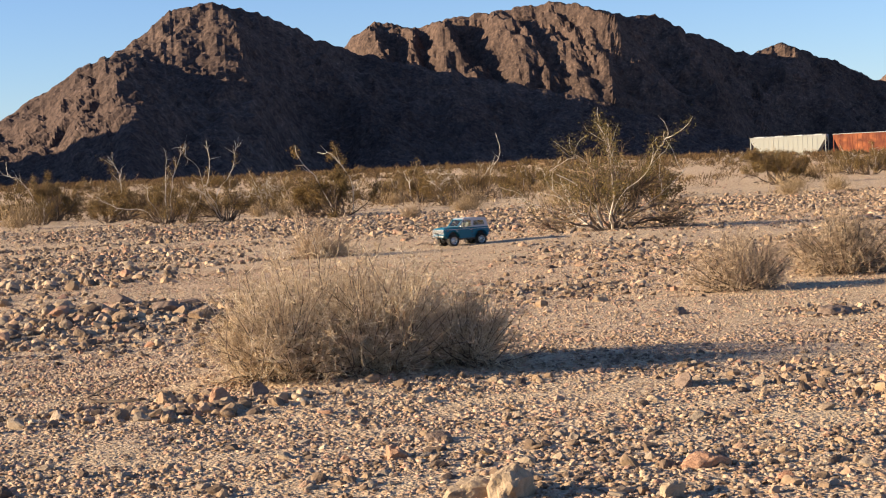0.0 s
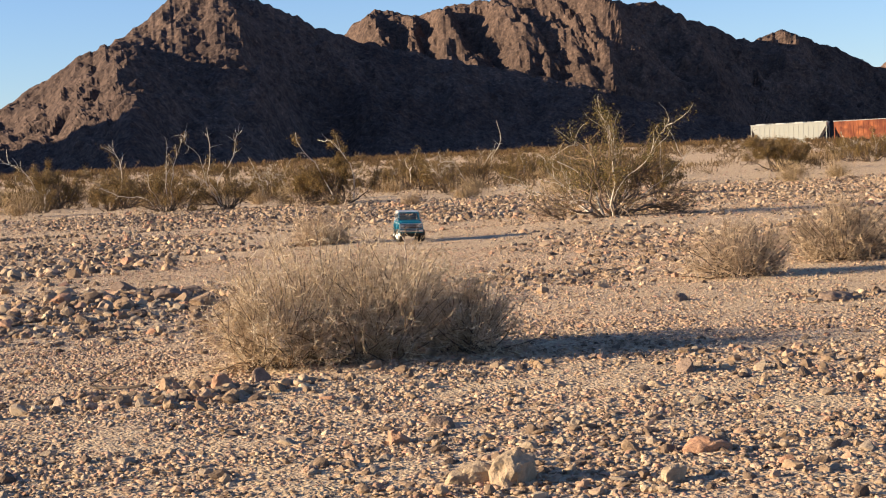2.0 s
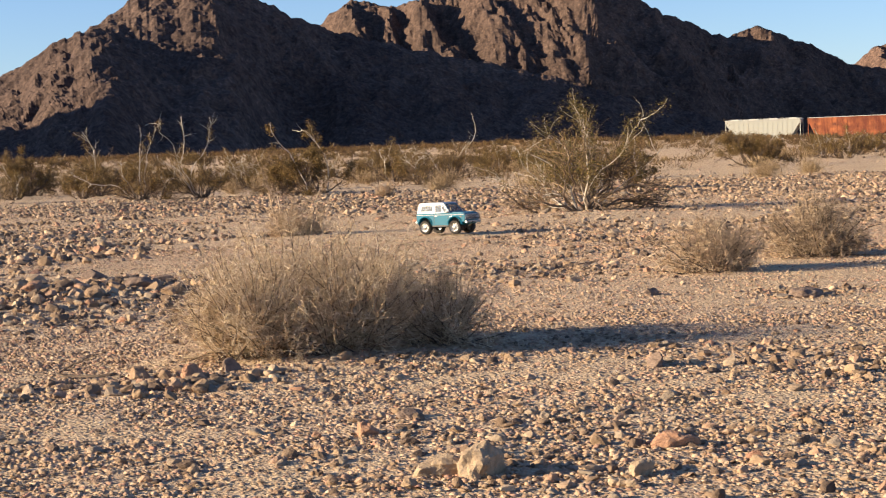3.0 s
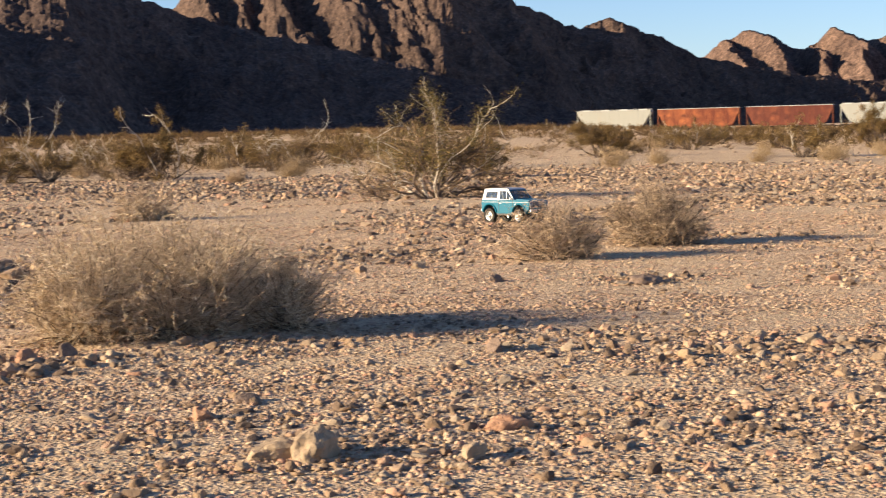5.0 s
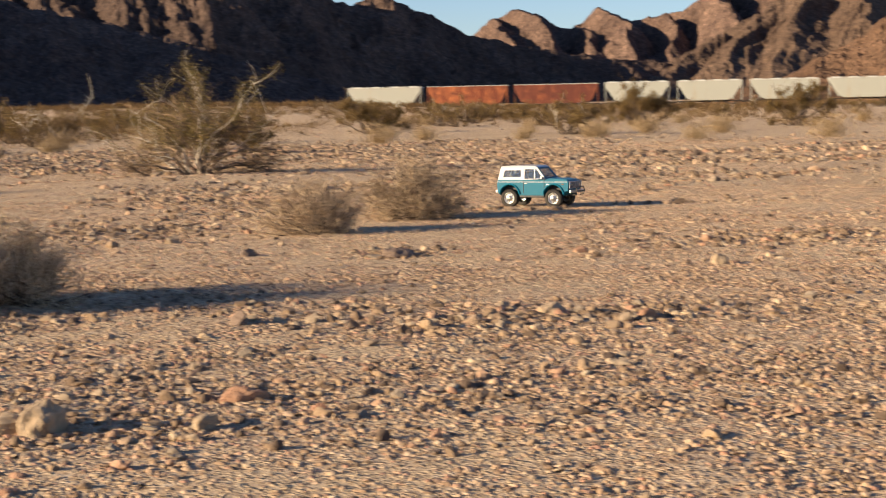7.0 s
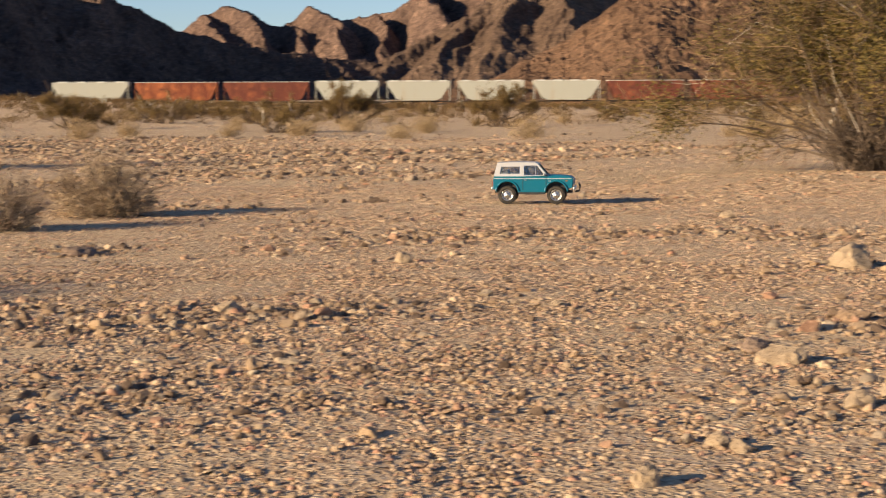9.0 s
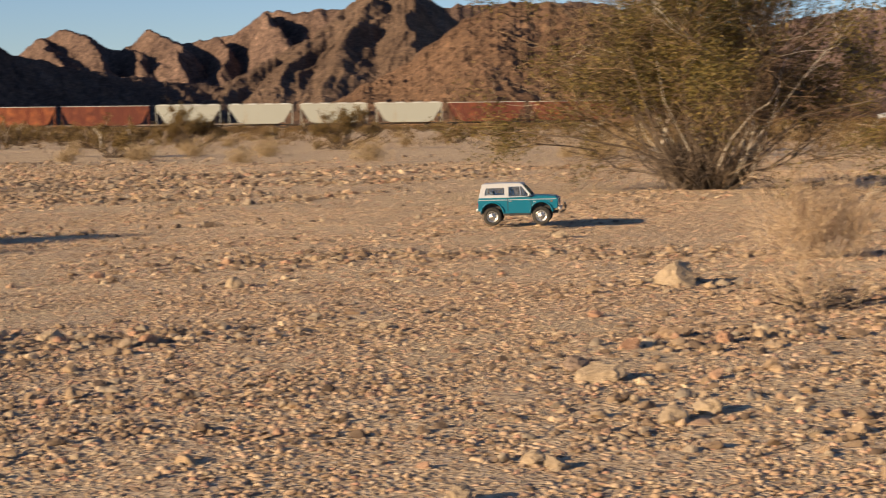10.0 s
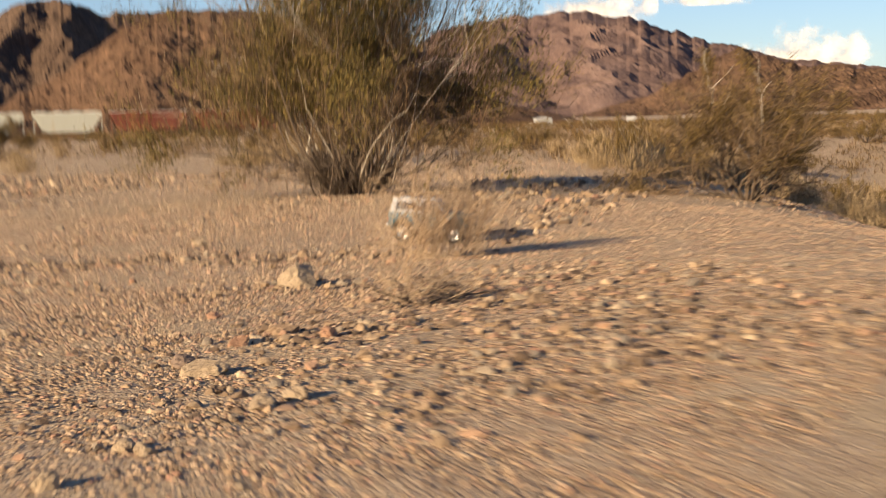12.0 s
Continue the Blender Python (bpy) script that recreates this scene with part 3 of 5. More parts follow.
def flakes(rng, at, size, long=1.7, lift=0.0):
    """Small leaves, each a bent pair of facets, at the given points."""
    n = len(at)
    a = unit(rng.normal(size=(n, 3)) + np.array([0, 0, lift]))
    b = unit(np.cross(a, rng.normal(size=(n, 3))))
    s = (size * rng.uniform(0.6, 1.3, n))[:, None]
    c = np.cross(a, b) * s * 0.25
    V = np.stack([at, at + a * s * long * 0.5 + b * s * 0.5 + c, at + a * s * long, at + a * s * long * 0.5 - b * s * 0.5 + c], 1).reshape(-1, 3)
    F = (np.arange(n) * 4)[:, None] + np.arange(4)[None]
    return V, F


def dome_ways(rng, n, w, h, low=0.05, depth=None):
    """Ways into a low dome of half width w, with the length to its skin."""
    a = rng.uniform(0, 2 * np.pi, n)
    s = rng.uniform(low, 1, n) ** 0.8
    e = np.arcsin(np.clip(s, 0, 1))
    d = np.stack([np.cos(a) * np.cos(e), np.sin(a) * np.cos(e), np.sin(e)], 1)
    L = 1 / np.sqrt((d[:, 0] / w) ** 2 + (d[:, 1] / (depth or w)) ** 2 + (d[:, 2] / h) ** 2)
    return d, L


def dry_shrub(name, label, m, seed, cores, n, twig_mat, stem_mat, fleck=0, group="", thin=1.0, category="shrub", hair=1.0):
    """A leafless twiggy shrub; cores = (x, y, half width, height, share)."""
    rng = np.random.RandomState(seed)
    ob = thing(name, m, label, category, group)
    S1, T2, T3 = [], [], []
    for cx, cy, cw, ch, share in cores:
        n1 = max(8, int(n * 0.016 * share))
        d, L = dome_ways(rng, n1, cw, ch, 0.1)
        st = np.array([cx, cy, -0.01]) + rng.normal(size=(n1, 3)) * np.array([0.05, 0.05, 0]) * cw * 3
        P1 = shoots(rng, st, d + np.array([0, 0, 0.12]), L * rng.uniform(0.66, 0.99, n1), 7, 0.14)
        n2 = int(n * 0.20 * share)
        s, wy = off(rng, P1, n2, 0.2, 1.0, 0.7, 0.05)
        P2 = shoots(rng, s, wy, cw * rng.uniform(0.14, 0.42, n2), 6, 0.42)
        n3 = int(n * share)
        s, wy = off(rng, P2, n3, 0.15, 1.0, 0.85, 0.05)
        P3 = shoots(rng, s, wy, cw * hair * rng.uniform(0.05, 0.19, n3), 3, 0.6)
        S1.append(P1), T2.append(P2), T3.append(P3)
    S1, T2, T3 = np.concatenate(S1), np.concatenate(T2), np.concatenate(T3)
    for P in (S1, T2, T3):
        P[..., 2] = np.maximum(P[..., 2], -0.01)
    tagged(part("woody_stem", np_mesh("woody_stem", *tubes(S1, taper(len(S1), 7, 0.0042 * thin, 0.0016 * thin), 4)), stem_mat, ob, "woody stems"), kind="stuff")
    V, F = tubes(T2, taper(len(T2), 6, 0.0017 * thin, 0.0008 * thin))
    V3, F3 = tubes(T3, taper(len(T3), 3, 0.0012 * thin, 0.0005 * thin))
    tagged(part("fine_twig", np_mesh("fine_twig", np.vstack([V, V3]), np.vstack([F, F3 + len(V)])), twig_mat, ob, "tangle of fine dry twigs"), kind="stuff")
    if fleck:
        at = T3[rng.randint(0, len(T3), fleck), rng.randint(1, 3, fleck)]
        tagged(part("dry_leaf", np_mesh("dry_leaf", *flakes(rng, at, 0.0042 * thin)), STRAW, ob, "tiny pale dry leaves"), kind="stuff")
    return ob


def plume(name, label, m, seed, w, h, stems, twigs, mat, thin):
    """A feathery upright weed of thin stalks with fine side twigs towards the tips."""
    rng = np.random.RandomState(seed)
    ob = thing(name, m, label, "weed")
    a = rng.uniform(0, 2 * np.pi, stems)
    lean = np.abs(rng.normal(size=stems)) * 0.55
    d = np.stack([np.cos(a) * np.sin(lean), np.sin(a) * np.sin(lean), np.cos(lean)], 1)
    st = np.stack([rng.normal(size=stems) * w * 0.3, rng.normal(size=stems) * w * 0.2, np.full(stems, -0.01)], 1)
    P1 = shoots(rng, st, d, h * rng.uniform(0.45, 1.1, stems), 8, 0.12)
    s, wy = off(rng, P1, twigs, 0.3, 1.0, 0.5, 0.15)
    P2 = shoots(rng, s, wy, h * rng.uniform(0.08, 0.25, twigs), 5, 0.2)
    s, wy = off(rng, P2, twigs * 2, 0.2, 1.0, 0.7, 0.1)
    P3 = shoots(rng, s, wy, h * rng.uniform(0.03, 0.09, twigs * 2), 3, 0.3)
    for P in (P1, P2, P3):
        P[..., 2] = np.maximum(P[..., 2], -0.01)
    tagged(part("stalk", np_mesh("stalk", *tubes(P1, taper(stems, 8, 0.0017 * thin, 0.0009 * thin), 4)), mat, ob, "thin straw stalks"), kind="stuff")
    V, F = tubes(P2, taper(len(P2), 5, 0.0011 * thin, 0.0008 * thin))
    V3, F3 = tubes(P3, taper(len(P3), 3, 0.0010 * thin, 0.0008 * thin))
    tagged(part("fine_twig", np_mesh("fine_twig", np.vstack([V, V3]), np.vstack([F, F3 + len(V)])), mat, ob, "feathery straw twigs"), kind="stuff")
    return ob


def tuft(name, label, m, seed, w, h, n, mat):
    """A round clump of fine upright dry blades."""
    rng = np.random.RandomState(seed)
    ob = thing(name, m, label, "dry grass", "dry clumps on the far flat")
    d, L = dome_ways(rng, n, w, h, 0.0)
    at = d * (L * rng.uniform(0.1, 0.9, n))[:, None] + rng.normal(size=(n, 3)) * [0.04, 0.04, 0]
    tagged(part("blade", np_mesh("blade", *flakes(rng, at, 0.011, 13.0, 1.4)), mat, ob, "fine dry blades"), kind="stuff")
    return ob


def creosote(name, label, m, seed, w, h, stems, twigs, leaves, leaf=0.011, bare=4, group="", thin=1.0, category="bush", near=False, tall=1.0, lean_to=80, low=0.38, bend=0.17, leaf_low=0.12, leaf_mat=None, sway=(0.0, 0.0), splay=0.6, pale=1000, lift=0.045, leader=0.08):
    """A creosote bush: stems that fan out from the base, small olive leaves towards the ends, some bleached bare branches."""
    rng = np.random.RandomState(seed)
    ob = thing(name, m, label, category, group)
    a = rng.uniform(0, 2 * np.pi, stems)
    lean = np.radians(lean_to * rng.uniform(0.05, 1, stems) ** 0.75)
    d = np.stack([np.cos(a) * np.sin(lean), np.sin(a) * np.sin(lean), np.cos(lean)], 1)
    L = 1 / np.sqrt((d[:, 0] / (w / 2)) ** 2 + (d[:, 1] / (w / 2)) ** 2 + (d[:, 2] / h) ** 2) * rng.uniform(0.55, 0.98, stems)
    L = L * (1 + d[:, 0] * sway[0] + d[:, 1] * sway[1])
    d = unit(d + [sway[0] * 0.5, sway[1] * 0.5, 0])
    st = np.stack([np.cos(a) * w * 0.035, np.sin(a) * w * 0.035, np.full(stems, -0.03)], 1) * rng.uniform(0.3, 1.4, (stems, 1))
    P1 = shoots(rng, st, d, L, 9, bend, lift)
    n2 = twigs // 5
    s, wy = off(rng, P1, n2, low, 1.0, 0.65, 0.1)
    P2 = shoots(rng, s, wy, w * rng.uniform(0.06, 0.19, n2), 6, 0.24, 0.02)
    s, wy = off(rng, P2, twigs, 0.15, 1.0, 0.75, 0.08)
    P3 = shoots(rng, s, wy, w * rng.uniform(0.02, 0.075, twigs), 2, 0.32, 0.04)
    for P in (P1, P2, P3):
        P[..., 2] = np.where(P[..., 2] > -0.04, np.maximum(P[..., 2], 0.0), P[..., 2])
    P1[:, 0, 2] = -0.03
    r = 0.010 * w ** 0.7 * thin
    B1 = None
    if bare:
        i = rng.choice(stems, min(bare, stems), replace=False)
        up = unit(d[i] * [splay, splay, 1.0] + [0, 0, 0.25]) + 0.16 * rng.normal(size=(len(i), 3))
        B1 = shoots(rng, P1[i, 2], up, h * tall * rng.uniform(0.7, 1.1, len(i)), 11, 0.27, 0.09)
        B1[..., 2] = np.maximum(B1[..., 2], 0.04 * h)
        s, wy = off(rng, B1, len(i) * 7, 0.4, 1, 0.55)
        B2 = shoots(rng, s, wy, w * rng.uniform(0.08, 0.18, len(s)), 6, 0.22, 0.05)
    if near:
        for k in range(stems):
            part("stem", np_mesh("stem", *tubes(P1[k:k + 1], taper(1, 9, r, r * 0.3), 5)), BONE if k % pale == pale - 1 else BARK, ob)
        for k in range(bare):
            V, F = tubes(B1[k:k + 1], taper(1, 11, r * 0.34, r * 0.14), 5)
            own = [q for q in range(len(B2)) if np.abs(B1[k] - B2[q, 0]).sum(1).min() < 0.12 * h]
            if own:
                V2, F2 = tubes(B2[own], taper(len(own), 6, r * 0.24, r * 0.11), 4)
                V, F = np.vstack([V, V2]), np.vstack([F, F2 + len(V)])
            part("bare_branch", np_mesh("bare_branch", V, F), BONE, ob, "bleached bare branch")
    else:
        V, F = tubes(P1, taper(stems, 9, r, r * 0.3), 4)
        if bare:
            V2, F2 = tubes(B1, taper(len(B1), 11, r * 0.75, r * 0.28), 4)
            V3, F3 = tubes(B2, taper(len(B2), 6, r * 0.35, r * 0.15), 3)
            tagged(part("bare_branch", np_mesh("bare_branch", np.vstack([V2, V3]), np.vstack([F2, F3 + len(V2)])), BONE, ob, "bleached bare branches"), kind="stuff")
        tagged(part("stem", np_mesh("stem", V, F), BARK, ob, "dark crooked stems"), kind="stuff")
    V, F = tubes(P2, taper(n2, 6, r * 0.33, r * 0.14))
    V3, F3 = tubes(P3, taper(twigs, 2, r * 0.17, r * 0.09))
    tagged(part("fine_twig", np_mesh("fine_twig", np.vstack([V, V3]), np.vstack([F, F3 + len(V)])), WOOD, ob, "brown twigs"), kind="stuff")
    if leaves:
        ends = P2 if B1 is None else np.vstack([P2, B2])
        mid = ends[:, 3]
        full = vnoise(mid[:, 0] * 8 / w + 5 + seed, mid[:, 2] * 9 / w + mid[:, 1] * 6 / w) > rng.uniform(0.34, 0.62, len(ends))
        full &= (mid[:, 2] > h * rng.uniform(leaf_low, 0.42, len(ends))) | (np.hypot(mid[:, 0], mid[:, 1]) > 0.36 * w)
        full &= (np.arange(len(ends)) < len(P2)) | (rng.rand(len(ends)) < (0.9 if near else 0.4))
        own = np.where(full)[0]
        keep = own[rng.randint(0, len(own), leaves)]
        tips = own[own >= len(P2)]
        if near and len(tips):
            keep[:int(leaves * leader)] = tips[rng.randint(0, len(tips), int(leaves * leader))]
        t = rng.uniform(1.2, 5.0, leaves)
        k0 = np.minimum(t.astype(int), 4)
        at = ends[keep, k0] + (ends[keep, k0 + 1] - ends[keep, k0]) * (t - k0)[:, None]
        at = at + rng.normal(size=(leaves, 3)) * (leaf * 0.9 + 0.010 * w)
        tagged(part("foliage", np_mesh("foliage", *flakes(rng, at, leaf)), leaf_mat or LEAF, ob, "small olive-green leaves"), kind="stuff")
    return ob


def stand(x, y, turn=0.0, size=1.0):
    return pose(x, y, gz(x, y), 0, 0, turn) @ Matrix.Scale(size, 4)


def build_plants():
    dry_shrub("dry_shrub", "large rounded grey-tan leafless shrub of fine dry twigs", stand(-0.32, 5.30), 11,
              [(-0.22, -0.08, 0.27, 0.40, 0.22), (-0.10, 0.20, 0.29, 0.50, 0.22), (0.10, 0.0, 0.28, 0.46, 0.24), (0.16, 0.32, 0.26, 0.44, 0.12), (0.38, 0.06, 0.22, 0.33, 0.15), (0.02, -0.12, 0.2, 0.30, 0.05)],
              44000, SHRUB, BARK, 9000, hair=1.0, thin=0.56)
    dry_shrub("dry_shrub", "pale straw-coloured low rounded dry shrub", stand(1.46, 8.34), 12, [(0, 0, 0.29, 0.35, 0.7), (0.08, 0.05, 0.22, 0.39, 0.3)], 7000, STRAW, BARK, 3000, thin=0.85)
    dry_shrub("dry_shrub", "grey-tan dry shrub with dark twiggy base", stand(2.20, 9.20), 13, [(-0.04, 0, 0.33, 0.42, 0.6), (0.08, 0.06, 0.26, 0.50, 0.4)], 11000, TWIG, BARK, 2000, thin=0.9)
    dry_shrub("grass_tuft", "pale dry upright grass tuft behind the shrub", stand(-1.08, 14.6), 14, [(-0.06, 0, 0.24, 0.84, 0.6), (0.12, 0.05, 0.22, 0.62, 0.4)], 4500, STRAW, STRAW, 2400, thin=1.4, category="dry grass")
    dry_shrub("grass_tuft", "pale straw tuft among stones", stand(-0.52, 27.2), 15, [(0, 0, 0.27, 0.36, 1.0)], 1600, STRAW, STRAW, 1100, thin=2.2, category="dry grass")
    plume("straw_weed", "feathery pale straw weed beside stones", stand(5.46, 5.74), 16, 0.44, 0.42, 150, 1700, WEED, 0.9)
    plume("straw_weed", "sparse fan of straw twigs over dark dead stems", stand(3.95, 4.12), 17, 0.30, 0.26, 34, 240, WEED, 0.8)
    dry_shrub("dead_weed", "flat dead weed with thin dark twigs", stand(3.93, 4.08), 17, [(0, 0, 0.27, 0.10, 0.6), (0.22, 0.05, 0.22, 0.07, 0.4)], 260, TWIG, BARK, 0, thin=1.3, category="weed")
    creosote("creosote_bush", "golden olive creosote bush with bleached bare branches", stand(1.76, 17.4, 180), 29, 2.6, 0.9, 28, 1500, 10500, 0.0120, 9, thin=0.78, near=True, tall=1.25, pale=8, lift=0.0, bend=0.3, low=0.44, lean_to=82, splay=1.2, leaf_low=0.1, leader=0.17)
    creosote("creosote_bush", "large spreading olive creosote bush beside the wash", stand(9.6, 11.85), 22, 4.8, 2.5, 80, 5200, 84000, 0.017, 22, thin=0.42, near=True, lean_to=60, low=0.42, sway=(-0.10, 0.06), bend=0.21, leaf_low=0.2, splay=0.85, lift=0.085, pale=9)
    # Added dark twigs that stand for the shade at the large bush's base.
    dry_shrub("shade_twigs", "dark twig tangle added as shade under the large bush", stand(9.5, 11.75), 24, [(-0.25, 0, 0.55, 0.45, 0.4), (0.15, 0.1, 0.6, 0.75, 0.6)], 2600, BARK, BARK, 0, thin=2.2, category="dead brush")
    creosote("creosote_bush", "olive-brown creosote bush where the ground falls away", stand(11.9, 9.15), 23, 2.3, 1.5, 34, 3600, 26000, 0.012, 2, thin=0.75, near=True, tall=0.75, bend=0.24, lean_to=58, leaf_mat=GOLD)
    for seed, x, y, w, h, leaves, bare, label in (
            (31, -1.92, 31.3, 2.1, 1.1, 5200, 3, "dense olive-brown creosote bush"), (32, -10.3, 44.3, 2.8, 1.3, 5000, 4, "brownish half-dry creosote bush"),
            (33, -5.3, 32.2, 1.6, 1.0, 1500, 7, "mostly bare creosote bush with pale branches"), (34, -4.15, 32.6, 1.6, 1.1, 1500, 8, "mostly bare creosote bush with pale branches"),
            (35, 9.4, 46.5, 2.7, 1.3, 8000, 1, "low olive creosote bush with pale branch"), (36, 19.8, 52.8, 3.5, 1.75, 12000, 0, "dense green-brown creosote bush"),
            (37, 21.9, 45.4, 2.9, 1.5, 9000, 0, "dense green-brown creosote bush"), (38, 1.0, 47, 2.0, 1.1, 900, 6, "nearly dead creosote bush with bare pale branches"),
            (39, -1.2, 52, 2.6, 1.1, 3600, 1, "low olive creosote bush"), (40, 3.4, 26.5, 1.5, 0.75, 2200, 0, "low olive-brown creosote bush"),
            (41, -7.6, 40, 2.6, 1.0, 3400, 2, "brownish half-dry creosote bush"), (42, -2.9, 37, 2.0, 1.0, 3000, 1, "low olive creosote bush")):
        creosote("creosote_bush", label, stand(x, y, seed * 40), seed, w, h, 22, 760, int(leaves * 2.2), 0.019, (bare + 1) // 2 if bare > 1 else 0, "creosote bushes on the flat", thin=1.0, tall=1.65, bend=0.25, leaf_mat=GOLD)
    kinds = [creosote("far_bush", "olive-brown creosote bush on the far flat", stand(-14, 62), 51, 2.4, 1.1, 16, 420, 4200, 0.026, 0, "bushes on the far flat", thin=1.1, leaf_mat=GOLD, low=0.3, leaf_low=0.05),
             creosote("far_bush", "olive-brown creosote bush on the far flat", stand(4, 70), 52, 2.8, 1.0, 16, 420, 4200, 0.026, 1, "bushes on the far flat", thin=1.1, leaf_mat=GOLD, low=0.3, leaf_low=0.05),
             creosote("far_bush", "half-dry brown bush with bare branches", stand(-6, 58), 53, 2.2, 0.9, 18, 420, 1600, 0.024, 4, "bushes on the far flat", thin=1.1, tall=1.2, leaf_mat=GOLD, low=0.3)]
    pale = [tuft("straw_clump", "pale straw-coloured dry clump on the far flat", stand(12.4, 35.5), 54, 0.42, 0.40, 700, CLUMP),
            tuft("straw_clump", "golden tan dry clump on the far flat", stand(14.5, 38), 55, 0.55, 0.48, 800, CLUMP)]
    # low brown brush that covers the far flat
    rng = np.random.RandomState(61)
    n = 5200
    r = np.sqrt(rng.uniform(45 ** 2, 232 ** 2, n))
    az = rng.uniform(-60, 19, n)
    r[:110], az[:110] = rng.uniform(36, 60, 110), rng.uniform(-4, 19, 110)
    r[350:800], az[350:800] = rng.uniform(32, 75, 450), rng.uniform(-60, -41, 450)
    keep = (vnoise(az * 0.35, r * 0.05) + 0.35 * smoothstep(-18, -2, az) + 0.25 * smoothstep(-38, -44, az)) + 0.15 > rng.uniform(0.1, 0.9, n)
    r, az = r[keep], np.radians(az[keep])
    x, y = -r * np.sin(az), r * np.cos(az)
    per, size = 34, rng.uniform(0.2, 0.6, len(x))
    at = np.stack([x, y, ground_z(x, y)], 1)[:, None] + rng.normal(size=(len(x), per, 3)) * size[:, None, None] * [0.55, 0.55, 0] + np.abs(rng.normal(size=(len(x), per, 1))) * size[:, None, None] * [0, 0, 0.26]
    ob = part("brush", np_mesh("brush", *flakes(rng, at.reshape(-1, 3), np.repeat(0.008 + 0.00028 * r, per), 8.0, 1.2)), BRUSH, None)
    tagged(ob, "low brown brush over the far flat", "brush", kind="stuff")
    rng = np.random.RandomState(60)
    for i in range(26):
        r, az = rng.uniform(33, 60), rng.uniform(2, 17)
        copy_thing(kinds[2 if i % 2 else i % 3], stand(-r * math.sin(radians(az)), r * math.cos(radians(az)), rng.uniform(0, 360), rng.uniform(0.4, 0.75)))
    for i in range(215):
        r = rng.uniform(34, 150) if i < 155 else rng.uniform(120, 235)
        az = rng.uniform(-58, 18)
        if r < 55 and az < -8 and rng.rand() < 0.6:
            continue
        if az < -10 and rng.rand() < 0.1:
            continue
        x, y = -r * math.sin(radians(az)), r * math.cos(radians(az))
        copy_thing(kinds[rng.randint(0, 3)], stand(x, y, rng.uniform(0, 360), rng.uniform(0.55, 1.05)))
    for i in range(95):
        r, az = rng.uniform(30, 46) if i % 3 == 0 else rng.uniform(46, 130), rng.uniform(-58, 17)
        x, y = -r * math.sin(radians(az)), r * math.cos(radians(az))
        copy_thing(pale[rng.randint(0, 2)], stand(x, y, rng.uniform(0, 360), rng.uniform(0.5, 1.2)))
    for i in range(46):
        u, v = rng.uniform(3, 26), rng.uniform(0.3, 4.5)
        copy_thing(pale[rng.randint(0, 2)], stand(11.0 + 0.65 * u + 0.76 * v, 9.4 + 0.76 * u - 0.65 * v, rng.uniform(0, 360), rng.uniform(0.7, 1.3)))
    for i in range(26):
        r, az = rng.uniform(26, 60), rng.uniform(-58, -42)
        copy_thing((pale + kinds)[rng.randint(0, 4)], stand(-r * math.sin(radians(az)), r * math.cos(radians(az)), rng.uniform(0, 360), rng.uniform(0.5, 0.9)))
    rng = np.random.RandomState(70)
    for x, y, turn, L, n in ((-0.90, 4.90, -108, 0.44, 1), (4.0, 4.0, 20, 0.3, 2)):
        ob = thing("dead_branch", stand(x, y, turn), "thin dark dead branch lying on gravel", "branch")
        P = shoots(rng, np.zeros((n, 3)) + [0, 0, 0.012], np.tile([1.0, 0, 0.0], (n, 1)) + 0.2 * rng.normal(size=(n, 3)) * [1, 1, 0.1], np.full(n, L), 13, 0.3)
        P[..., 2] = np.abs(P[..., 2] * 0.25) + 0.008
        part("stick", np_mesh("stick", *tubes(P, taper(n, 13, 0.0048, 0.002), 5)), BARK, ob)
        s, wy = off(rng, P, 5, 0.3, 0.95, 0.5)
        Q = shoots(rng, s, wy * [1, 1, 0.2], rng.uniform(0.04, 0.09, 5), 5, 0.2)
        for k in range(5):
            part("side_twig", np_mesh("side_twig", *tubes(Q[k:k + 1], taper(1, 5, 0.003, 0.0015), 4)), BARK, ob)


build_plants()


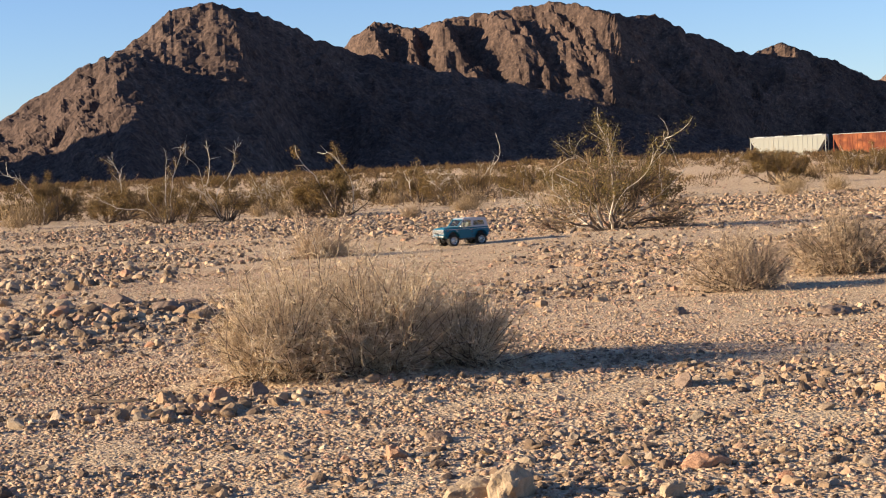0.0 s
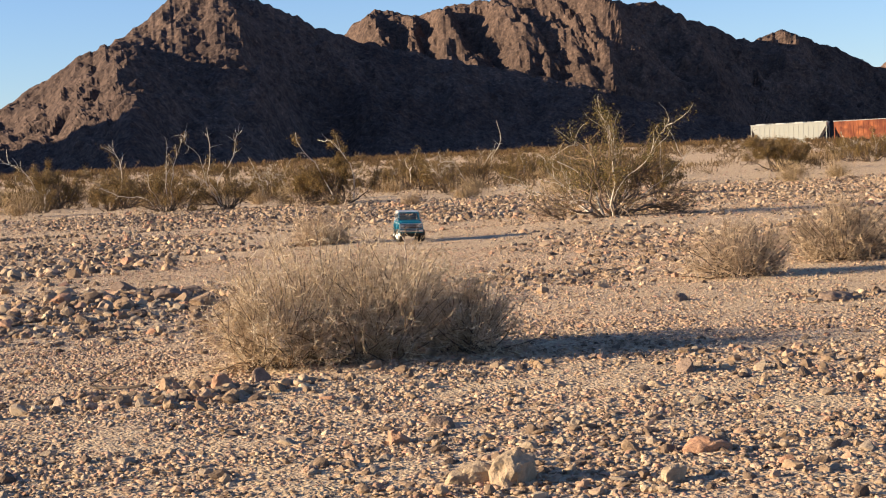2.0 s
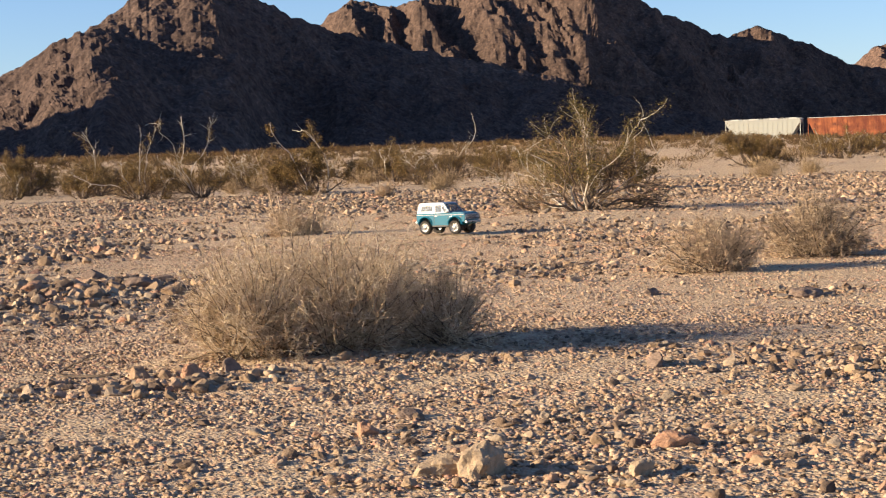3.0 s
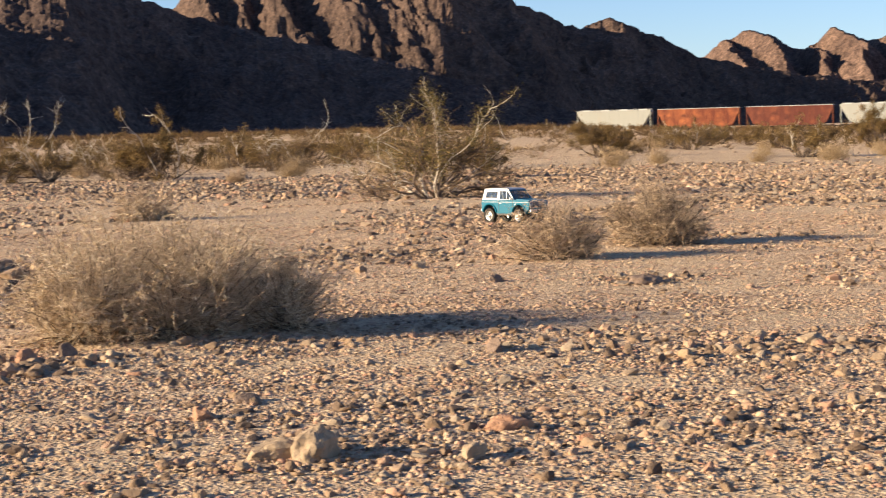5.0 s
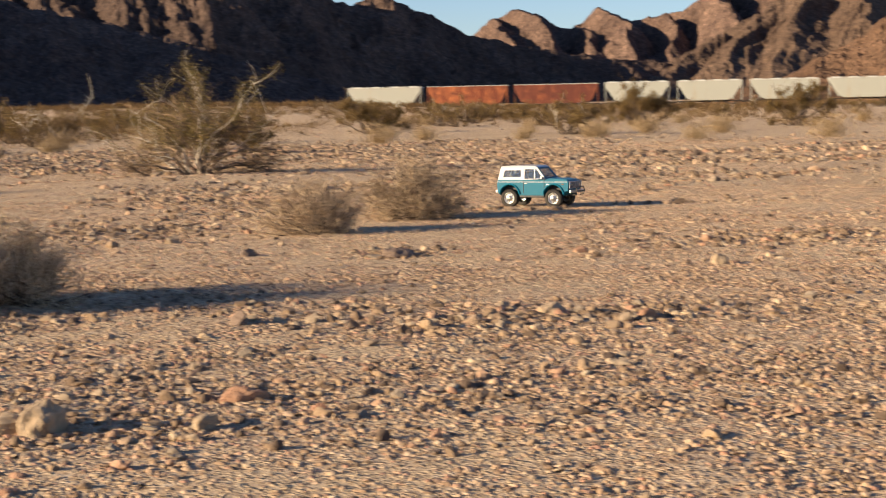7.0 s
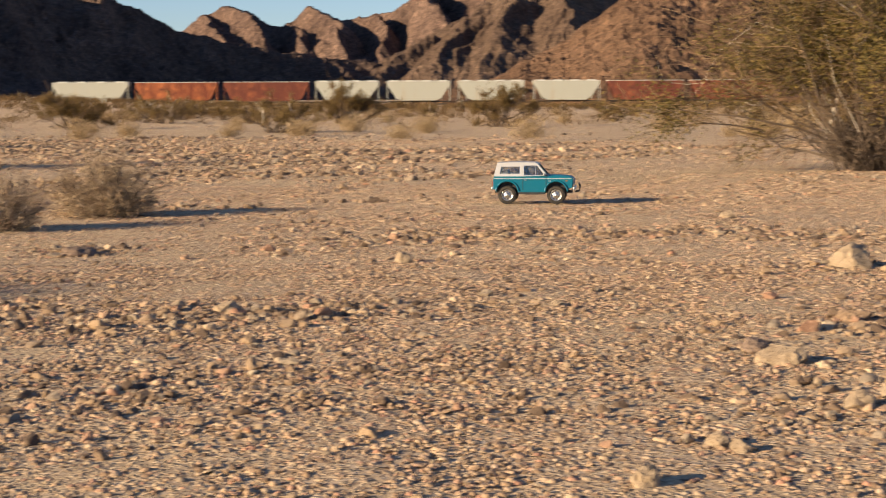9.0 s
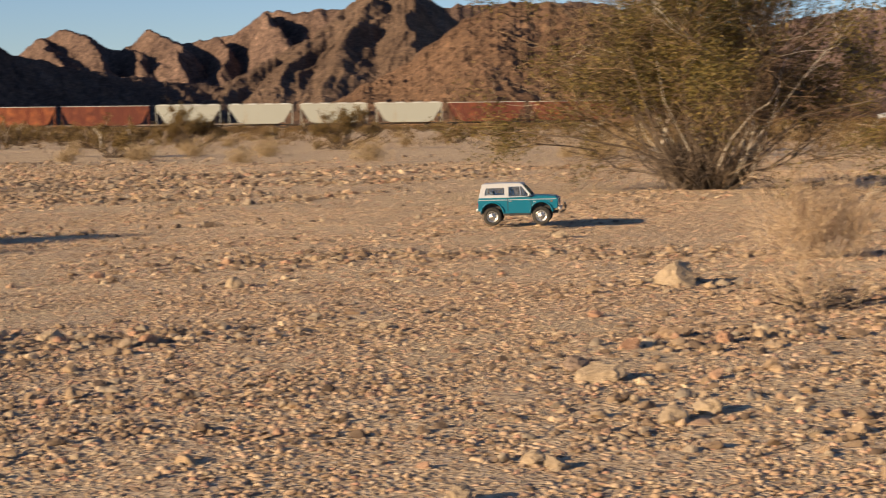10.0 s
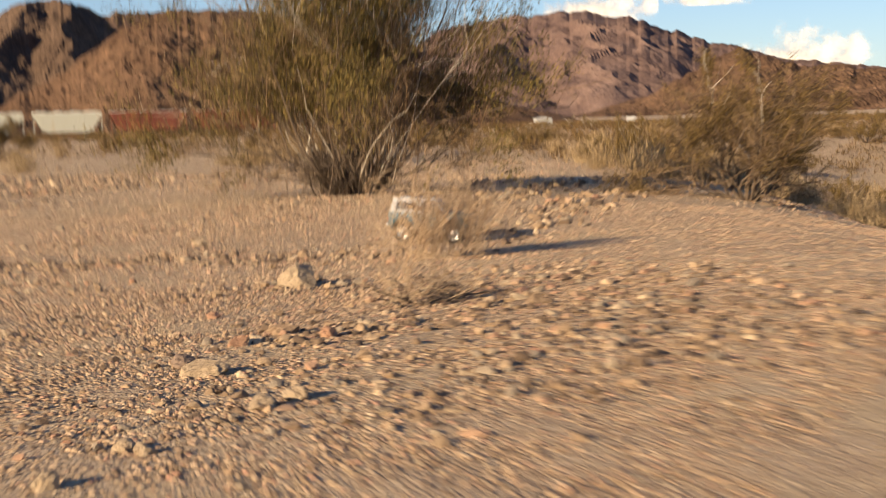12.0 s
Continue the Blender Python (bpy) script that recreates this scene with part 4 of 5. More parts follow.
# ------------------------------------------------------------------ railway
def freight_car(kind, length):
    """A hopper car on its bogies; x along the track, origin on the rail at its middle."""
    mat = {"white": HOPPER_WHITE, "red": HOPPER_RED, "maroon": HOPPER_MAROON}[kind]
    label = {"white": "weathered white covered hopper freight car on rails", "red": "rust-red open hopper freight car on rails",
             "maroon": "dull maroon rusted hopper freight car on rails"}[kind]
    ob = thing("freight_car", pose(0, 0, 0), label, "freight car", "cars of the standing train")
    h, top, w = length / 2, 4.35, 1.5
    slope = 1.5 if kind == "white" else 1.1
    body = slab([(-h + 0.15, top), (h - 0.15, top), (h - 0.15, top - 0.4), (h - 0.15 - slope, 1.55), (h - 2.6, 1.15), (-h + 2.6, 1.15), (-h + 0.15 + slope, 1.55), (-h + 0.15, top - 0.4)], -w, w, 0.04)
    body = part("body", body, mat, ob)
    n = int(length / 0.95)
    rib = None
    for side in (-1, 1):
        for i in range(n):
            x = -h + 1.6 + (length - 3.2) * i / (n - 1)
            if rib is None:
                rib = part("rib", boxed(-0.04, 0.04, -0.03, 0.03, 1.25, top - 0.15, 0.008), mat, body)
                r = rib
            else:
                r = new("rib", rib.data)
                r.parent = body
            r.location = (x, side * w, 0)
    # Pale metal all along, in place of sunlight catching the top edge.
    part("sunlit_top_rail", boxed(-h + 0.1, h - 0.1, -w - 0.06, w + 0.06, top, top + 0.09, 0.02), GALV, ob, "top rail coloured pale for the sun on it")
    part("sill", boxed(-h + 0.1, h - 0.1, -0.25, 0.25, 0.85, 1.12), IRON, ob)
    for s in (-1, 1):
        part("end_post", boxed(s * (h - 0.22) - 0.06, s * (h - 0.22) + 0.06, -w, -w + 0.12, 1.0, top - 0.5), mat, ob)
        part("end_post", boxed(s * (h - 0.22) - 0.06, s * (h - 0.22) + 0.06, w - 0.12, w, 1.0, top - 0.5), mat, ob)
        part("end_platform", boxed(s * (h - 1.0) - 0.95, s * (h - 1.0) + 0.95, -w, w, 0.98, 1.1), IRON, ob)
        part("coupler", boxed(s * (h + 0.15) - 0.35, s * (h + 0.15) + 0.35, -0.14, 0.14, 0.75, 1.0, 0.03), IRON, ob)
        bogie = part("bogie", boxed(s * (h - 1.9) - 1.1, s * (h - 1.9) + 1.1, -1.05, 1.05, 0.42, 0.72, 0.05), IRON, ob, "dark iron bogie")
        for wx in (-0.85, 0.85):
            V, F = lathe([(-0.75, 0.02), (-0.75, 0.44), (-0.62, 0.44), (-0.62, 0.1), (0.62, 0.1), (0.62, 0.44), (0.75, 0.44), (0.75, 0.02)], 20)
            wl = part("wheelset", np_mesh("wheelset", V, F), IRON, bogie)
            wl.location = (s * (h - 1.9) + wx, 0, 0.44)
    if kind == "white":
        for i in range(4):
            part("hatch", boxed(-h + length * (i + 0.5) / 4 - 0.7, -h + length * (i + 0.5) / 4 + 0.7, -0.5, 0.5, top + 0.09, top + 0.25, 0.05), GALV, ob)
        part("walkway", boxed(-h + 0.3, h - 0.3, 0.75, 1.25, top + 0.2, top + 0.24), GALV, ob)
    return ob


def build_train():
    mid, dist = -22.0, 285.0
    ux, uy = math.cos(radians(22)), -math.sin(radians(22))      # along the track
    cx, cy = dist * math.sin(radians(22)), dist * math.cos(radians(22))
    rail_z = 0.55
    along = lambda az: dist * math.tan(radians(-(az - mid)))
    first = {}
    for kind, a0, a1 in (("white", -10.6, -13.1), ("red", -13.3, -16.05), ("maroon", -16.25, -19.1), ("white", -19.3, -21.5), ("white", -21.7, -23.95),
                         ("white", -24.15, -26.45), ("white", -26.7, -29.0), ("maroon", -29.2, -31.8), ("maroon", -32.0, -34.7)):
        s0, s1 = along(a0), along(a1)
        L = round(abs(s1 - s0) * 2) / 2
        m = pose(cx + ux * (s0 + s1) / 2, cy + uy * (s0 + s1) / 2, rail_z, 0, 0, -22)
        if (kind, L) in first:
            copy_thing(first[kind, L], m)
        else:
            ob = first[kind, L] = freight_car(kind, L)
            ob.matrix_basis = m
    track = tagged(thing("railway", pose(cx, cy, 0, 0, 0, -22), "railway track on a low gravel bank", "railway"), kind="structure")
    part("ballast", slab([(-160, 0.1), (100, 0.1), (100, 0.36), (-160, 0.36)], -2.2, 2.2), COBBLE, track)
    for y in (-0.75, 0.75):
        part("rail", boxed(-160, 100, y - 0.04, y + 0.04, 0.36, 0.55), IRON, track)


build_train()


def far_marks():
    """Small pale things far off beyond the flat."""
    r, az = 320, -46.9
    x, y = r * math.sin(radians(-az)), r * math.cos(radians(az))
    ob = thing("sign_board", pose(x, y, gz(x, y), 0, 0, az), "small white board on posts far across the flat", "sign")
    part("board", boxed(-0.9, 0.9, -0.06, 0.06, 0.6, 1.7, 0.03), SHED, ob)
    for px in (-0.9, 0.9):
        part("post", boxed(px - 0.07, px + 0.07, -0.05, 0.05, -0.2, 0.6), IRON, ob)
    r, az = 330, -43.9
    x, y = r * math.sin(radians(-az)), r * math.cos(radians(az))
    ob = thing("utility_shed", pose(x, y, gz(x, y), 0, 0, az + 20), "small white metal shed by the railway", "shed")
    part("walls", boxed(-1.6, 1.6, -1.0, 1.0, -0.3, 1.7, 0.04), SHED, ob)
    part("roof", slab([(-1.7, 1.7), (1.7, 1.7), (1.7, 1.78), (0, 2.1), (-1.7, 1.78)], -1.1, 1.1), SHED, ob)


far_marks()


# ------------------------------------------------------------------ clouds
def cloud_material():
    """Sunlit vapour: ragged and see-through towards its rim, with shading painted in as grey noise."""
    m, n, l, b = material("white_cloud")
    co = n.new("ShaderNodeTexCoord")
    shift = n.new("ShaderNodeVectorMath")
    shift.inputs[1].default_value = (-0.5, -0.5, -0.36)
    l.new(co.outputs["Generated"], shift.inputs[0])
    flat = n.new("ShaderNodeVectorMath")
    flat.operation = "MULTIPLY"
    flat.inputs[1].default_value = (2.0, 0.0, 1.75)
    l.new(shift.outputs[0], flat.inputs[0])
    far = n.new("ShaderNodeVectorMath")
    far.operation = "LENGTH"
    l.new(flat.outputs[0], far.inputs[0])
    puffs = noise_node(n, l, co.outputs["Object"], 0.0105, 9, 0.6)
    gain = n.new("ShaderNodeMath")
    gain.operation, gain.inputs[1].default_value, gain.inputs[2].default_value = "MULTIPLY_ADD", 2.6, -0.35
    l.new(puffs, gain.inputs[0])
    left = n.new("ShaderNodeMath")
    left.operation = "SUBTRACT"
    l.new(gain.outputs[0], left.inputs[0])
    l.new(far.outputs["Value"], left.inputs[1])
    cover = ramp(n, [(0.0, (0, 0, 0)), (0.6, (0.85, 0.85, 0.85)), (0.9, (1, 1, 1))], "EASE")
    l.new(left.outputs[0], cover.inputs[0])
    # Grey patches of noise stand in for the cloud's own shading.
    tone = ramp(n, [(0.38, (0.34, 0.35, 0.39)), (0.62, (0.62, 0.61, 0.60))])
    l.new(noise_node(n, l, co.outputs["Object"], 0.02, 6, 0.55), tone.inputs[0])
    l.new(tone.outputs[0], b.inputs["Base Color"])
    l.new(cover.outputs[0], b.inputs["Alpha"])
    b.inputs["Roughness"].default_value = 1
    b.inputs["Specular IOR Level"].default_value = 0
    return m


def build_clouds():
    """Banks of cloud far behind the mountains, low over the horizon."""
    mat = cloud_material()
    for az, el, w, h in ((-52.3, 2.15, 430, 190), (-45.6, 4.0, 330, 95), (-49.5, 4.3, 260, 60), (-60, 2.6, 560, 230)):
        r = 4300
        n = 16
        V = []
        for i in range(n + 1):
            u = (i / n - 0.5) * w
            for z in (-h / 2, h / 2):
                V.append((u, -0.0006 * u * u, z))
        F = [(2 * i, 2 * i + 2, 2 * i + 3, 2 * i + 1) for i in range(n)]
        ob = part("cloud", np_mesh("cloud", V, F, True), mat, None)
        ob.matrix_basis = pose(-r * math.sin(radians(az)), r * math.cos(radians(az)), r * math.tan(radians(el)), 0, 0, az)
        tagged(ob, "white sunlit cloud low over the far mountains", "cloud", kind="structure")


build_clouds()


# ------------------------------------------------------------------ model truck
def build_truck():
    ob = thing("model_truck", pose(0, 0, 0), "teal and white radio-controlled model off-road truck with chrome wheels", "toy truck")
    wb = WHEELBASE / 2
    arch = lambda cx, r, z0: [(cx + r * math.cos(t), z0 + r * math.sin(t)) for t in np.linspace(math.pi, 0, 9)]
    low = 0.079
    outline = [(-0.236, 0.092)] + [(-0.222, 0.086)] + arch(-wb, 0.066, low - 0.006)[0:] + arch(wb, 0.066, low - 0.006) + [(0.228, 0.098), (0.247, 0.100), (0.252, 0.158), (0.238, 0.166), (0.10, 0.173), (0.098, 0.170), (-0.232, 0.170), (-0.238, 0.150)]
    body = part("body", slab(outline, -0.098, 0.098, 0.005), TEAL, ob, "teal painted body")
    part("hood", slab([(0.098, 0.168), (0.101, 0.1785), (0.17, 0.1765), (0.235, 0.1705), (0.246, 0.160)], -0.080, 0.080, 0.004), TEAL, body)
    for s in (-1, 1):
        y = s * 0.0985
        part("stripe", boxed(-0.234, 0.243, y - 0.0008, y + 0.0012 if s > 0 else y + 0.0008, 0.1545, 0.1585), WHITE, body, "white side stripe")
        part("door_seam", boxed(-0.056, -0.0535, y - 0.0012, y + 0.0012, 0.088, 0.169), BLACK, body)
        part("door_seam", boxed(0.086, 0.0885, y - 0.0012, y + 0.0012, 0.10, 0.169), BLACK, body)
        part("door_handle", boxed(-0.047, -0.030, y - 0.003, y + 0.003, 0.1455, 0.1495, 0.001), CHROME, body, "chrome door handle")
        for cx in (-wb, wb):
            p = [(cx + 0.070 * math.cos(t), s * 0.1015, low - 0.006 + 0.070 * math.sin(t)) for t in np.linspace(math.radians(172), math.radians(8), 12)]
            part("wheel_arch", rods([p], 0.0055, 6), TEAL, body, "flared wheel arch lip")
        for cx in (-wb, wb):
            part("inner_fender", slab([(cx - 0.064, 0.084)] + arch(cx, 0.0655, low - 0.006)[1:-1] + [(cx + 0.064, 0.084)], s * 0.048 - 0.012, s * 0.048 + 0.012), BLACK, body, "black inner fender")
        part("side_marker", boxed(0.205, 0.219, y - 0.0015, y + 0.0015, 0.140, 0.146), AMBER, body)
        part("badge", boxed(0.10, 0.118, y - 0.0012, y + 0.0012, 0.139, 0.144), CHROME, body)
        part("side_step", boxed(-0.084, 0.084, s * 0.088 - 0.007, s * 0.088 + 0.007, 0.060, 0.076, 0.003), BLACK, ob)
        part("mirror", boxed(0.070, 0.080, s * 0.108 - 0.008, s * 0.108 + 0.008, 0.176, 0.190, 0.002), CHROME, body, "chrome door mirror")
        part("tail_light", boxed(-0.2415, -0.236, s * 0.082 - 0.008, s * 0.082 + 0.008, 0.118, 0.140, 0.001), RED_LENS, body, "red tail light")
        V, F = lathe([(0, 0.0), (0.004, 0.013), (-0.004, 0.0155), (-0.004, 0)], 16)
        h = part("headlight", np_mesh("headlight", V, F, True), LENS, body, "round headlight")
        h.matrix_basis = pose(0.2535, s * 0.070, 0.138, 0, 0, -90)
    top = 0.170
    part("roof", slab([(-0.217, 0.243), (-0.210, 0.2535), (-0.10, 0.2575), (0.02, 0.2555), (0.040, 0.247), (0.036, 0.243)], -0.086, 0.086, 0.003), WHITE, ob, "white hardtop roof")
    for s in (-1, 1):
        y0, y1 = s * 0.095, s * 0.086
        P = lambda x, z: (x, y0 + (y1 - y0) * (z - top) / 0.075, z)
        part("side_panel", ring([P(-0.233, top), P(-0.213, 0.245), P(-0.058, 0.246), P(-0.058, top)], [P(-0.197, 0.186), P(-0.187, 0.229), P(-0.074, 0.230), P(-0.074, 0.186)], (0, -s * 0.006, 0)), WHITE, ob, "white hardtop side panel")
        part("door_frame", ring([P(-0.0575, top), P(-0.0575, 0.246), P(0.036, 0.246), P(0.096, 0.176)], [P(-0.049, 0.176), P(-0.049, 0.236), P(0.031, 0.236), P(0.078, 0.178)], (0, -s * 0.006, 0)), WHITE, ob, "white door window frame")
        part("vent_post", rods([[P(0.024, 0.176), P(0.020, 0.238)]], 0.0016, 5), CHROME, ob)
        for pts in ([P(-0.197, 0.186), P(-0.187, 0.229), P(-0.074, 0.230), P(-0.074, 0.186)], [P(-0.049, 0.176), P(-0.049, 0.236), P(0.031, 0.236), P(0.078, 0.178)]):
            bm = bmesh.new()
            a = [bm.verts.new(Vector(p) + Vector((0, -s * 0.002, 0))) for p in pts]
            b = [bm.verts.new(Vector(p) + Vector((0, -s * 0.004, 0))) for p in pts]
            bm.faces.new(a), bm.faces.new(b[::-1])
            for i in range(4):
                bm.faces.new((a[i], b[i], b[(i + 1) % 4], a[(i + 1) % 4]))
            part("window_pane", bm, GLASS, ob, "tinted side window")
    W = lambda u, y: (0.099 + (0.036 - 0.099) * u, y * (1 - 0.09 * u), 0.176 + (0.248 - 0.176) * u)
    part("windshield_frame", ring([W(0, -0.094), W(1, -0.094), W(1, 0.094), W(0, 0.094)], [W(0.12, -0.083), W(0.88, -0.083), W(0.88, 0.083), W(0.12, 0.083)], (-0.006, 0, -0.004)), TEAL, ob, "teal windshield frame")
    B = lambda u, y: (-0.2335 + 0.0195 * u, y * (1 - 0.09 * u), top + 0.075 * u)
    part("back_panel", ring([B(0, -0.094), B(1, -0.094), B(1, 0.094), B(0, 0.094)], [B(0.2, -0.074), B(0.8, -0.074), B(0.8, 0.074), B(0.2, 0.074)], (0.006, 0, 0)), WHITE, ob, "white hardtop back panel")
    for f, us in ((W, (0.12, 0.88, 0.083)), (B, (0.2, 0.8, 0.074))):
        bm = bmesh.new()
        a = [bm.verts.new(f(u, y)) for u, y in ((us[0], -us[2]), (us[1], -us[2]), (us[1], us[2]), (us[0], us[2]))]
        b = [bm.verts.new(v.co + Vector((0.002 if f is B else -0.002, 0, 0))) for v in a]
        bm.faces.new(a), bm.faces.new(b[::-1])
        for i in range(4):
            bm.faces.new((a[i], b[i], b[(i + 1) % 4], a[(i + 1) % 4]))
        part("windshield" if f is W else "rear_window", bm, GLASS, ob, "tinted windshield" if f is W else "tinted rear window")
    part("wiper", rods([[W(0.1, -0.05), W(0.35, -0.01)]], 0.0012, 4), BLACK, ob)
    part("wiper", rods([[W(0.1, 0.02), W(0.35, 0.06)]], 0.0012, 4), BLACK, ob)
    for s in (-1, 1):
        part("front_seat", slab([(-0.045, 0.150), (0.0, 0.150), (0.0, 0.172), (-0.022, 0.174), (-0.036, 0.216), (-0.050, 0.216)], s * 0.045 - 0.03, s * 0.045 + 0.03, 0.004), CABIN, ob, "grey seat")
    part("rear_seat", slab([(-0.16, 0.150), (-0.10, 0.150), (-0.10, 0.174), (-0.14, 0.178), (-0.15, 0.205), (-0.165, 0.205)], -0.07, 0.07, 0.004), CABIN, ob, "grey rear seat")
    part("dashboard", boxed(0.055, 0.095, -0.085, 0.085, 0.162, 0.184, 0.004), BLACK, ob)
    V, F = lathe([(-0.003, 0.017), (0.0, 0.0205), (0.003, 0.017), (0.0, 0.0145), (-0.003, 0.017)], 18)
    wheel = part("steering_wheel", np_mesh("steering_wheel", V, F, True), BLACK, ob)
    wheel.matrix_basis = pose(0.043, 0.045, 0.186, 0, 0, -90) @ pose(0, 0, 0, -30, 0, 0)
    # grille, bumpers
    grille = part("grille", boxed(0.2505, 0.2545, -0.090, 0.090, 0.118, 0.157, 0.002), BLACK, ob, "dark grille")
    for i in range(5):
        part("grille_bar", boxed(0.2545, 0.257, -0.052, 0.052, 0.123 + i * 0.0065, 0.1255 + i * 0.0065), SHED, grille)
    part("grille_frame", ring([(0.2565, -0.092, 0.116), (0.2565, -0.092, 0.159), (0.2565, 0.092, 0.159), (0.2565, 0.092, 0.116)], [(0.2565, -0.088, 0.120), (0.2565, -0.088, 0.155), (0.2565, 0.088, 0.155), (0.2565, 0.088, 0.120)], (-0.003, 0, 0)), WHITE, grille, "white grille surround")
    part("front_bumper", boxed(0.254, 0.268, -0.096, 0.096, 0.088, 0.106, 0.003), CHROME, ob, "chrome front bumper")
    part("bull_bar", rods([[(0.262, -0.055, 0.074), (0.286, -0.055, 0.078), (0.292, -0.055, 0.100), (0.286, -0.054, 0.124), (0.286, 0.054, 0.124), (0.292, 0.055, 0.100), (0.286, 0.055, 0.078), (0.262, 0.055, 0.074)],
                           [(0.290, -0.055, 0.098), (0.290, 0.055, 0.098)]], 0.0038, 7), BLACK, ob, "black tube bull bar")
    part("rear_bumper", boxed(-0.249, -0.236, -0.094, 0.094, 0.088, 0.104, 0.003), CHROME, ob, "chrome rear bumper")
    # chassis
    part("chassis_rail", boxed(-0.23, 0.245, -0.045, -0.033, 0.066, 0.080), BLACK, ob)
    part("chassis_rail", boxed(-0.23, 0.245, 0.033, 0.045, 0.066, 0.080), BLACK, ob)
    part("gearbox", boxed(-0.05, 0.05, -0.03, 0.03, 0.055, 0.078, 0.004), BLACK, ob)
    for cx in (-wb, wb):
        part("axle", rods([[(cx, -0.07, TYRE), (cx, 0.07, TYRE)]], 0.008, 8), BLACK, ob)
        part("differential", boxed(cx - 0.016, cx + 0.016, 0.0, 0.03, TYRE - 0.017, TYRE + 0.017, 0.006), BLACK, ob)
        for s in (-1, 1):
            part("shock_absorber", rods([[(cx - 0.012, s * 0.052, TYRE), (cx - 0.022, s * 0.05, 0.115)]], 0.0055, 8), BLACK, ob)
    wheels = []
    R, w = TYRE, 0.021
    tyre_v, tyre_f = lathe([(-w * 0.75, 0.033), (-w, 0.040), (-w, 0.049), (-w * 0.8, R * 0.975), (0, R * 0.985), (w * 0.8, R * 0.975), (w, 0.049), (w, 0.040), (w * 0.75, 0.033), (-w * 0.75, 0.033)], 36)
    tyre_me = np_mesh("tyre", tyre_v, tyre_f, True)
    lug_bm = bmesh.new()
    for i in range(26):
        a = 2 * math.pi * i / 26
        for s in (-1, 1):
            b2 = box(bmesh.new(), -0.0035, 0.0035, 0.003, w * 0.98, -0.0025, 0.0022)
            b2.transform(Matrix.Rotation(-a - s * 0.06, 4, "Y") @ Matrix.Translation((0, 0, R - 0.0018)) @ Matrix.Diagonal((1, s, 1, 1)))
            me = bpy.data.meshes.new("tmp")
            b2.to_mesh(me)
            b2.free()
            lug_bm.from_mesh(me)
            bpy.data.meshes.remove(me)
    lug_me = bpy.data.meshes.new("tread")
    lug_bm.to_mesh(lug_me)
    lug_bm.free()
    rim_v, rim_f = lathe([(-w * 0.7, 0.0335), (w * 0.85, 0.0345), (w * 0.92, 0.0325), (w * 0.55, 0.0300), (w * 0.45, 0.0235), (w * 0.7, 0.0120), (w * 0.95, 0.0095), (w * 1.0, 0.0)], 32)
    rim_me = np_mesh("rim", rim_v, rim_f, True)
    slot_bm = bmesh.new()
    for i in range(8):
        a = 2 * math.pi * i / 8
        b2 = box(bmesh.new(), -0.0035, 0.0035, w * 0.5, w * 0.62, 0.0195, 0.0285)
        b2.transform(Matrix.Rotation(a, 4, "Y"))
        me = bpy.data.meshes.new("tmp")
        b2.to_mesh(me)
        b2.free()
        slot_bm.from_mesh(me)
        bpy.data.meshes.remove(me)
    slot_me = bpy.data.meshes.new("rim_slots")
    slot_bm.to_mesh(slot_me)
    slot_bm.free()
    for cx, s in ((-wb, -1), (-wb, 1), (wb, -1), (wb, 1)):
        e = new("wheel")
        e.empty_display_size = 0.03
        e.parent = ob
        tagged(e, "chrome wheel with a black knobbly tyre")
        part("tyre", tyre_me, RUBBER, e, "black knobbly tyre")
        part("tread", lug_me, RUBBER, e)
        rim = part("rim", rim_me, CHROME, e, "chrome slotted rim")
        slots = part("rim_slot", slot_me, BLACK, e)
        if s < 0:
            rim.rotation_euler = slots.rotation_euler = (0, 0, math.pi)
        wheels.append((e, cx, s * TRACK / 2))
    return ob, wheels


TRUCK, WHEELS = build_truck()


# ------------------------------------------------------------------ stones
def lump(rng, sub=1, jag=0.28, cuts=5):
    bm = bmesh.new()
    bmesh.ops.create_icosphere(bm, subdivisions=sub, radius=1)
    off3 = Vector(rng.uniform(-50, 50, 3))
    for v in bm.verts:
        c = v.co.copy()
        v.co *= 1 + jag * 1.4 * noise.noise(c * 0.9 + off3) + jag * 0.7 * noise.noise(c * 2.3 + off3)
    for _ in range(cuts):
        n = Vector(unit(rng.normal(size=3)))
        d = rng.uniform(0.5, 0.85)
        for v in bm.verts:
            e = v.co.dot(n) - d
            if e > 0:
                v.co -= n * e * 0.9
    return bm


def worn(rng):
    """A rough, worn stone of many small facets, as arrays."""
    bm = lump(rng, 2, 0.42, 9)
    bm.verts.index_update()
    V, F = np.array([v.co[:] for v in bm.verts]), np.array([[v.index for v in f.verts] for f in bm.faces])
    bm.free()
    return V * [1, 1, 0.9], F


def nub(rng):
    """The rounded part of a small pebble that stands out of the sand."""
    a = np.arange(4) * np.pi / 2 + rng.uniform(-0.3, 0.3, 4)
    V = [(np.cos(t) * r, np.sin(t) * r, -0.35) for t, r in zip(a, rng.uniform(0.85, 1.15, 4))]
    V += [(np.cos(t + 0.8) * r, np.sin(t + 0.8) * r, z) for t, r, z in zip(a, rng.uniform(0.5, 0.85, 4), rng.uniform(0.35, 0.8, 4))]
    F = []
    for i in range(4):
        j = (i + 1) % 4
        F += [(i, j, 4 + i), (j, 4 + j, 4 + i)]
    return np.array(V), np.array(F + [(4, 5, 6), (4, 6, 7)])


